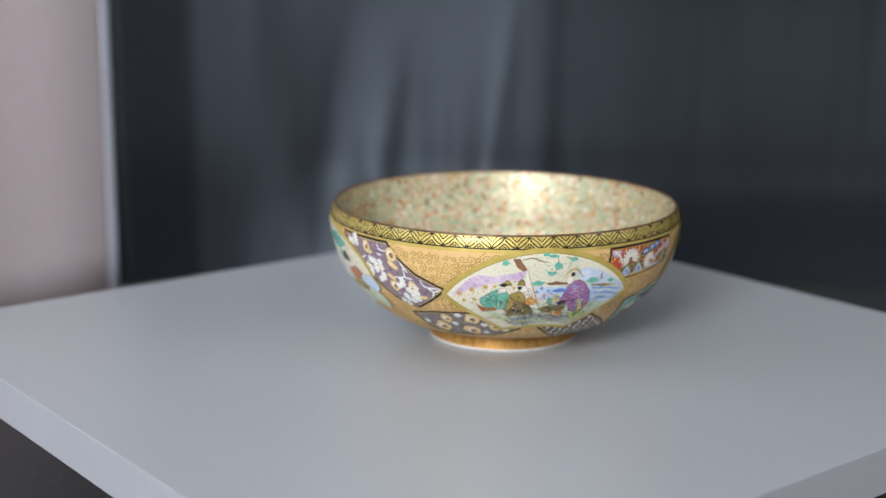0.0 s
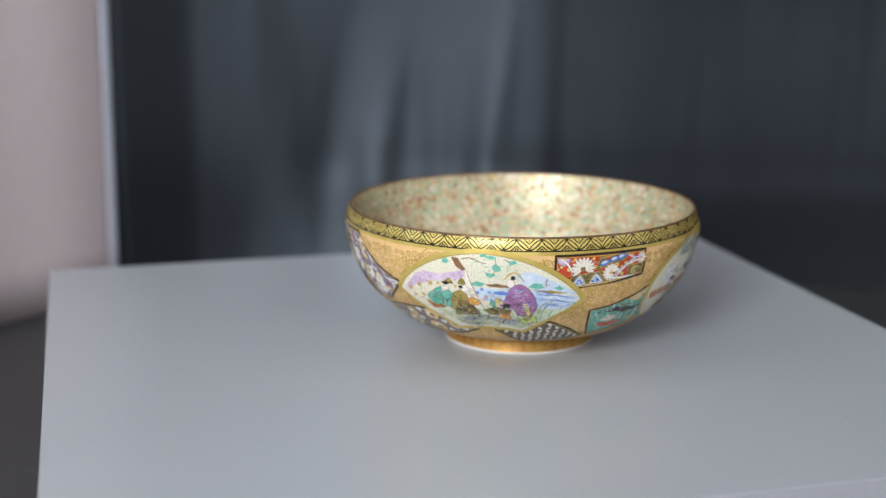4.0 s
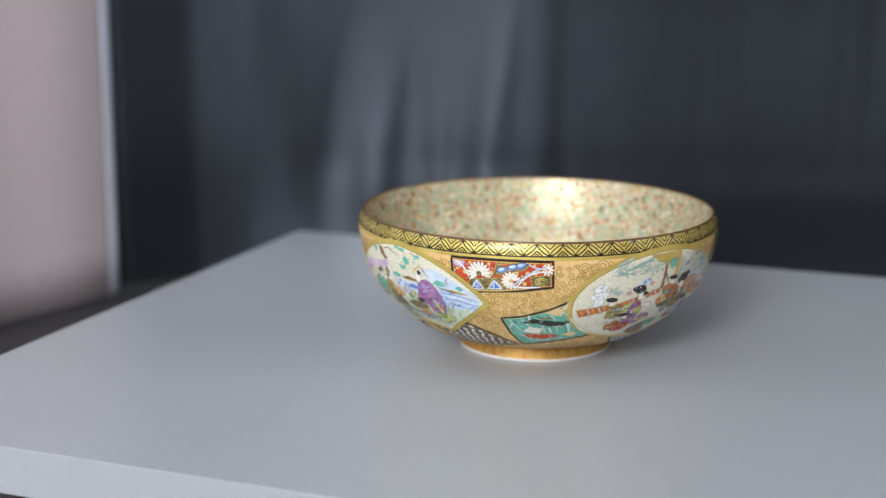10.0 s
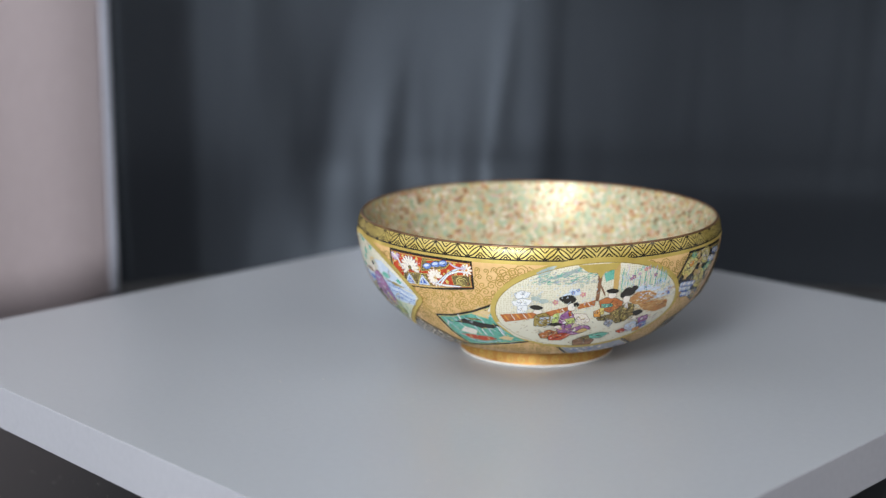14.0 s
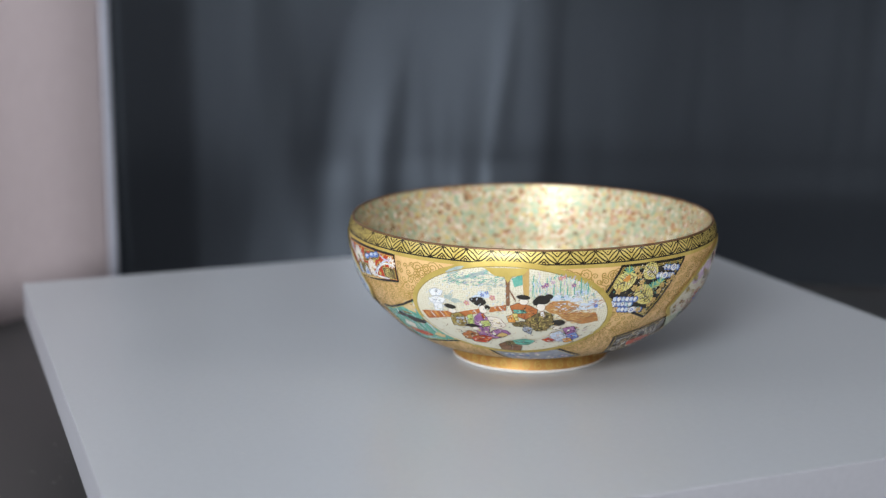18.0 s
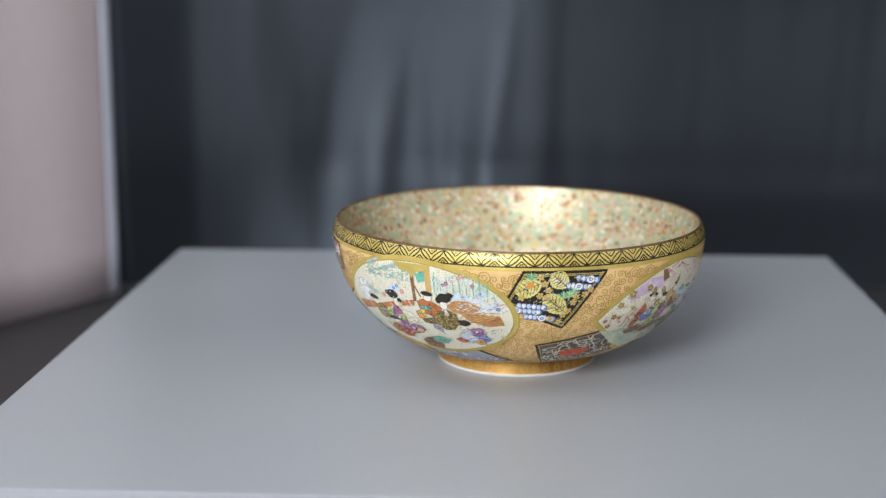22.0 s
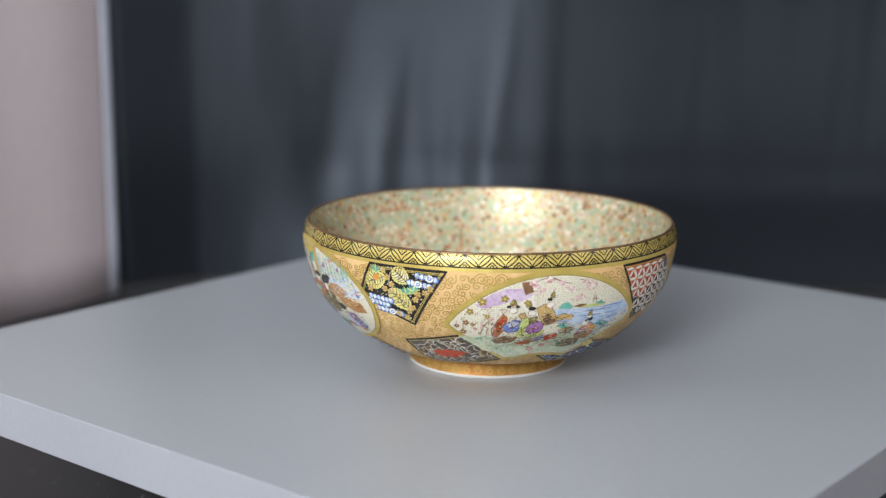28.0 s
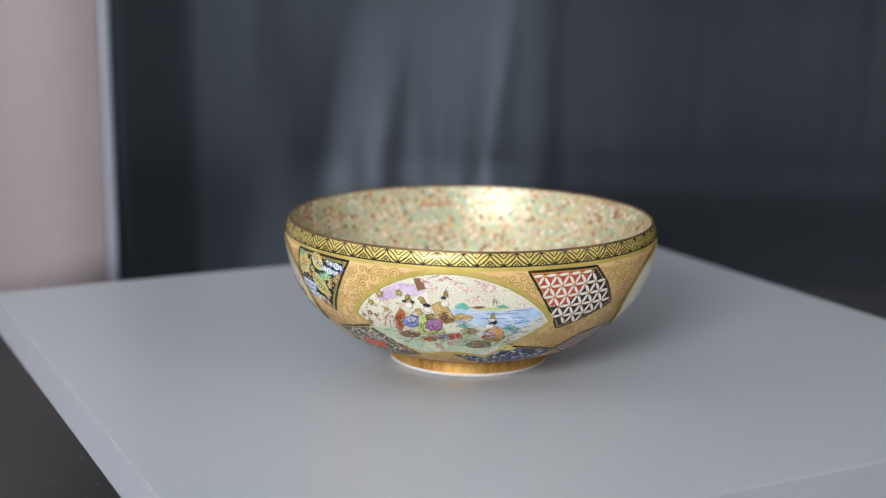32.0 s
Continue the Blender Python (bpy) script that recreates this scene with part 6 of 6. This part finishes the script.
flower(RIVER, "flower", ROSE, YELLOW, -0.365, -0.016, 0.011)
flower(RIVER, "flower", ROSE, YELLOW, -0.274, -0.011, 0.010)
stroke(RIVER, "twig", SEPIA, 0.004, (-0.344, -0.063), (-0.320, 0.010), (-0.285, 0.050))
stroke(RIVER, "twig", SEPIA, 0.004, (-0.313, -0.067), (-0.308, -0.004), (-0.335, 0.011))
stroke(RIVER, "twig", SEPIA, 0.004, (-0.278, -0.076), (-0.287, -0.020), (-0.269, 0.020))
stroke(RIVER, "mast", SEPIA, 0.003, (0.203, 0.115), (0.204, 0.165))
stroke(RIVER, "mast", SEPIA, 0.003, (0.222, 0.114), (0.212, 0.155))
stroke(RIVER, "mast", SEPIA, 0.003, (0.193, 0.138), (0.231, 0.133))
# the far side scene, seen only at the turning edge
blob(SHORE, "foliage", TEAL, 0.156, 0.184, 0.128, 0.041, 0)
blob(SHORE, "foliage", TEAL, 0.228, 0.099, 0.056, 0.029, 0)
blob(SHORE, "robe", INK, 0.264, 0.096, 0.034, 0.031, 0)
blob(SHORE, "robe", CREAM, 0.266, 0.056, 0.059, 0.024, 0)
blob(SHORE, "robe", RUST, 0.346, 0.015, 0.066, 0.041, 0)
blob(SHORE, "robe", OLIVE, 0.331, -0.060, 0.104, 0.030, 0)
blob(SHORE, "water", WATER, 0.452, -0.021, 0.080, 0.056, 0)
blob(SHORE, "meadow", MEADOW, 0.448, -0.132, 0.096, 0.075, 0)
# gold notch at the head of the veranda panel
shape(PORCH, "gold_notch", BORDER_GOLD, (-0.105, 0.272), (0.10, 0.276), (0.075, 0.245), (0.025, 0.235), (0.005, 0.20), (-0.012, 0.232), (-0.055, 0.235))


# fine brushwork over the scenes
brushwork(PINE, "grass_brushwork", [TEAL, OLIVE, MEADOW], 150, -0.30, 0.42, -0.24, -0.04, 0.022, 80, PINE.pts, 21)
brushwork(PINE, "petal_brushwork", [ROSE, OLIVE, SEPIA], 70, -0.46, -0.12, -0.10, 0.12, 0.010, 20, PINE.pts, 22)
brushwork(PINE, "ripple_brushwork", [BLUE, PALE_BLUE], 70, 0.02, 0.46, -0.05, 0.07, 0.030, 0, PINE.pts, 23)
brushwork(PORCH, "floor_brushwork", [SEPIA, OLIVE, OCHRE], 190, -0.44, 0.44, -0.26, -0.02, 0.012, 10, PORCH.pts, 24)
brushwork(PORCH, "garden_brushwork", [PALE_BLUE, SAGE, MEADOW], 130, -0.42, 0.0, 0.0, 0.20, 0.014, 60, PORCH.pts, 25)
brushwork(RIVER, "grass_brushwork", [TEAL, OLIVE, SAGE], 190, -0.38, 0.36, -0.26, -0.08, 0.020, 75, RIVER.pts, 27)
brushwork(RIVER, "twig_brushwork", [SEPIA, ROSE, OLIVE], 110, -0.46, -0.16, -0.10, 0.12, 0.016, 60, RIVER.pts, 28)
brushwork(RIVER, "ripple_brushwork", [BLUE, WHITE, PALE_BLUE], 110, 0.04, 0.46, -0.08, 0.03, 0.034, 2, RIVER.pts, 29)
brushwork(RIVER, "petal_brushwork", [PINK, ROSE, CREAM], 130, -0.10, 0.36, 0.06, 0.24, 0.009, 30, RIVER.pts, 30)
brushwork(SHORE, "grass_brushwork", [TEAL, OLIVE, RUST], 150, 0.1, 0.44, -0.2, 0.2, 0.02, 70, SHORE.pts, 31)

for field, mats, count, x0, x1, y0, y1, length, lean, seed in (
        (PORCH, [INK, SEPIA, CREAM, OCHRE], 60, -0.28, -0.10, -0.20, -0.10, 0.018, 10, 61), (PORCH, [CREAM, PINK, INK, YELLOW], 70, -0.17, 0.0, -0.17, 0.0, 0.012, -30, 62),
        (PORCH, [INK, YELLOW, OCHRE], 90, 0.09, 0.22, -0.08, 0.03, 0.011, 30, 63), (PORCH, [INK, PALE_BLUE, RED, CREAM, PURPLE], 90, 0.19, 0.38, -0.19, -0.06, 0.018, 15, 64),
        (PORCH, [INK, OLIVE, PALE_BLUE], 40, -0.30, -0.21, -0.09, 0.0, 0.014, 10, 65),
        (RIVER, [INK, UMBER, CREAM, RUST], 120, -0.24, 0.14, -0.15, -0.06, 0.020, 8, 66), (RIVER, [INK, ORANGE, CREAM], 70, -0.22, 0.10, -0.06, 0.06, 0.010, 60, 67), (RIVER, [UMBER, INK, SAGE], 60, 0.16, 0.36, -0.16, -0.08, 0.024, 12, 68),
        (PINE, [UMBER, INK, SAGE, CREAM], 130, -0.22, 0.24, -0.21, -0.10, 0.022, 0, 69), (PINE, [INK, UMBER, PURPLE], 60, -0.12, 0.22, -0.12, 0.0, 0.014, 70, 70), (PINE, [TEAL, SAGE, TEAL], 70, -0.06, 0.18, 0.12, 0.24, 0.010, 20, 71), (PINE, [SAGE, UMBER, OLIVE], 90, -0.30, 0.30, -0.22, -0.12, 0.034, 4, 72), (RIVER, [SAGE, OLIVE, UMBER], 90, -0.34, 0.24, -0.18, -0.08, 0.034, 4, 73)):
    brushwork(field, "fine_brushwork", mats, count, x0, x1, y0, y1, length, lean, field.pts, seed)

for field in (PINE, PORCH, RIVER, SHORE):
    finish_folds(field)


# ---- dust ----
def build_dust():
    rng = random.Random(12)

    def flecks(places, z):
        bm = bmesh.new()
        for x, y, size in places:
            turn = rng.random() * 3
            ring = []
            for k in range(6):
                a = k * math.pi / 3
                d = size * rng.uniform(0.5, 1.1)
                ring.append(bm.verts.new((x + d * math.cos(a) * math.cos(turn), y + d * (math.sin(a) * 0.5 + math.cos(a) * math.sin(turn)), z + 0.0001)))
            top = bm.verts.new((x, y, z + 0.0001 + size * 0.5))
            for i in range(6):
                bm.faces.new((ring[i], ring[(i + 1) % 6], top))
        return bm

    places = [(rng.uniform(-0.26, -0.16), rng.uniform(-0.10, 0.06), rng.choice((0.0003, 0.0004, 0.0007))) for _ in range(70)]
    places += [(rng.uniform(-0.5, 0.5), rng.uniform(-0.3, 0.3), 0.0004) for _ in range(120)]
    ob = part("table_dust", flecks(places, 0.0), DUST)
    tagged(ob, "pale dust specks scattered on the dark table", "dust", kind="stuff")
    marks = [(rng.uniform(-0.19, 0.19), rng.uniform(-0.19, 0.19), rng.choice((0.00025, 0.0003, 0.0005))) for _ in range(26)]
    marks += [(-0.0519, 0.1118, 0.0007), (0.0043, 0.0776, 0.0006), (0.086, 0.040, 0.0004), (0.106, -0.012, 0.0004)]
    bm = bmesh.new()
    for x, y, turn, long in ((-0.019, -0.1095, -0.42, 0.0062), (0.11, -0.14, 0.9, 0.004), (-0.14, 0.05, 2.2, 0.005), (0.06, 0.16, 1.4, 0.004), (-0.12, -0.12, 0.3, 0.003)):
        c, s = math.cos(turn), math.sin(turn)
        ring = [bm.verts.new((x + c * u * long - s * v * 0.00016, y + s * u * long + c * v * 0.00016, 0.00012)) for u, v in ((-0.5, 0), (0, -1), (0.5, 0), (0, 1))]
        bm.faces.new(ring)
    tagged(part("scratch", bm, DUST, turntable, "fine pale scratches"), kind="stuff")
    ob = part("dust_specks", flecks(marks, 0.0), DUST, turntable, "white dust specks")
    tagged(ob, kind="stuff")


DUST = mottled("dust", (0.55, 0.53, 0.5), (0.7, 0.68, 0.64), 400, 0.9)
build_dust()


def motions():
    times = [i * 0.5 for i in range(65)]
    walk(turntable, [(t, BOARD_AT(t)) for t in times])
    walk(bowl, [(t, BOWL_LEAN @ BOARD_AT(t) @ BOWL_ON_BOARD) for t in times])


motions()
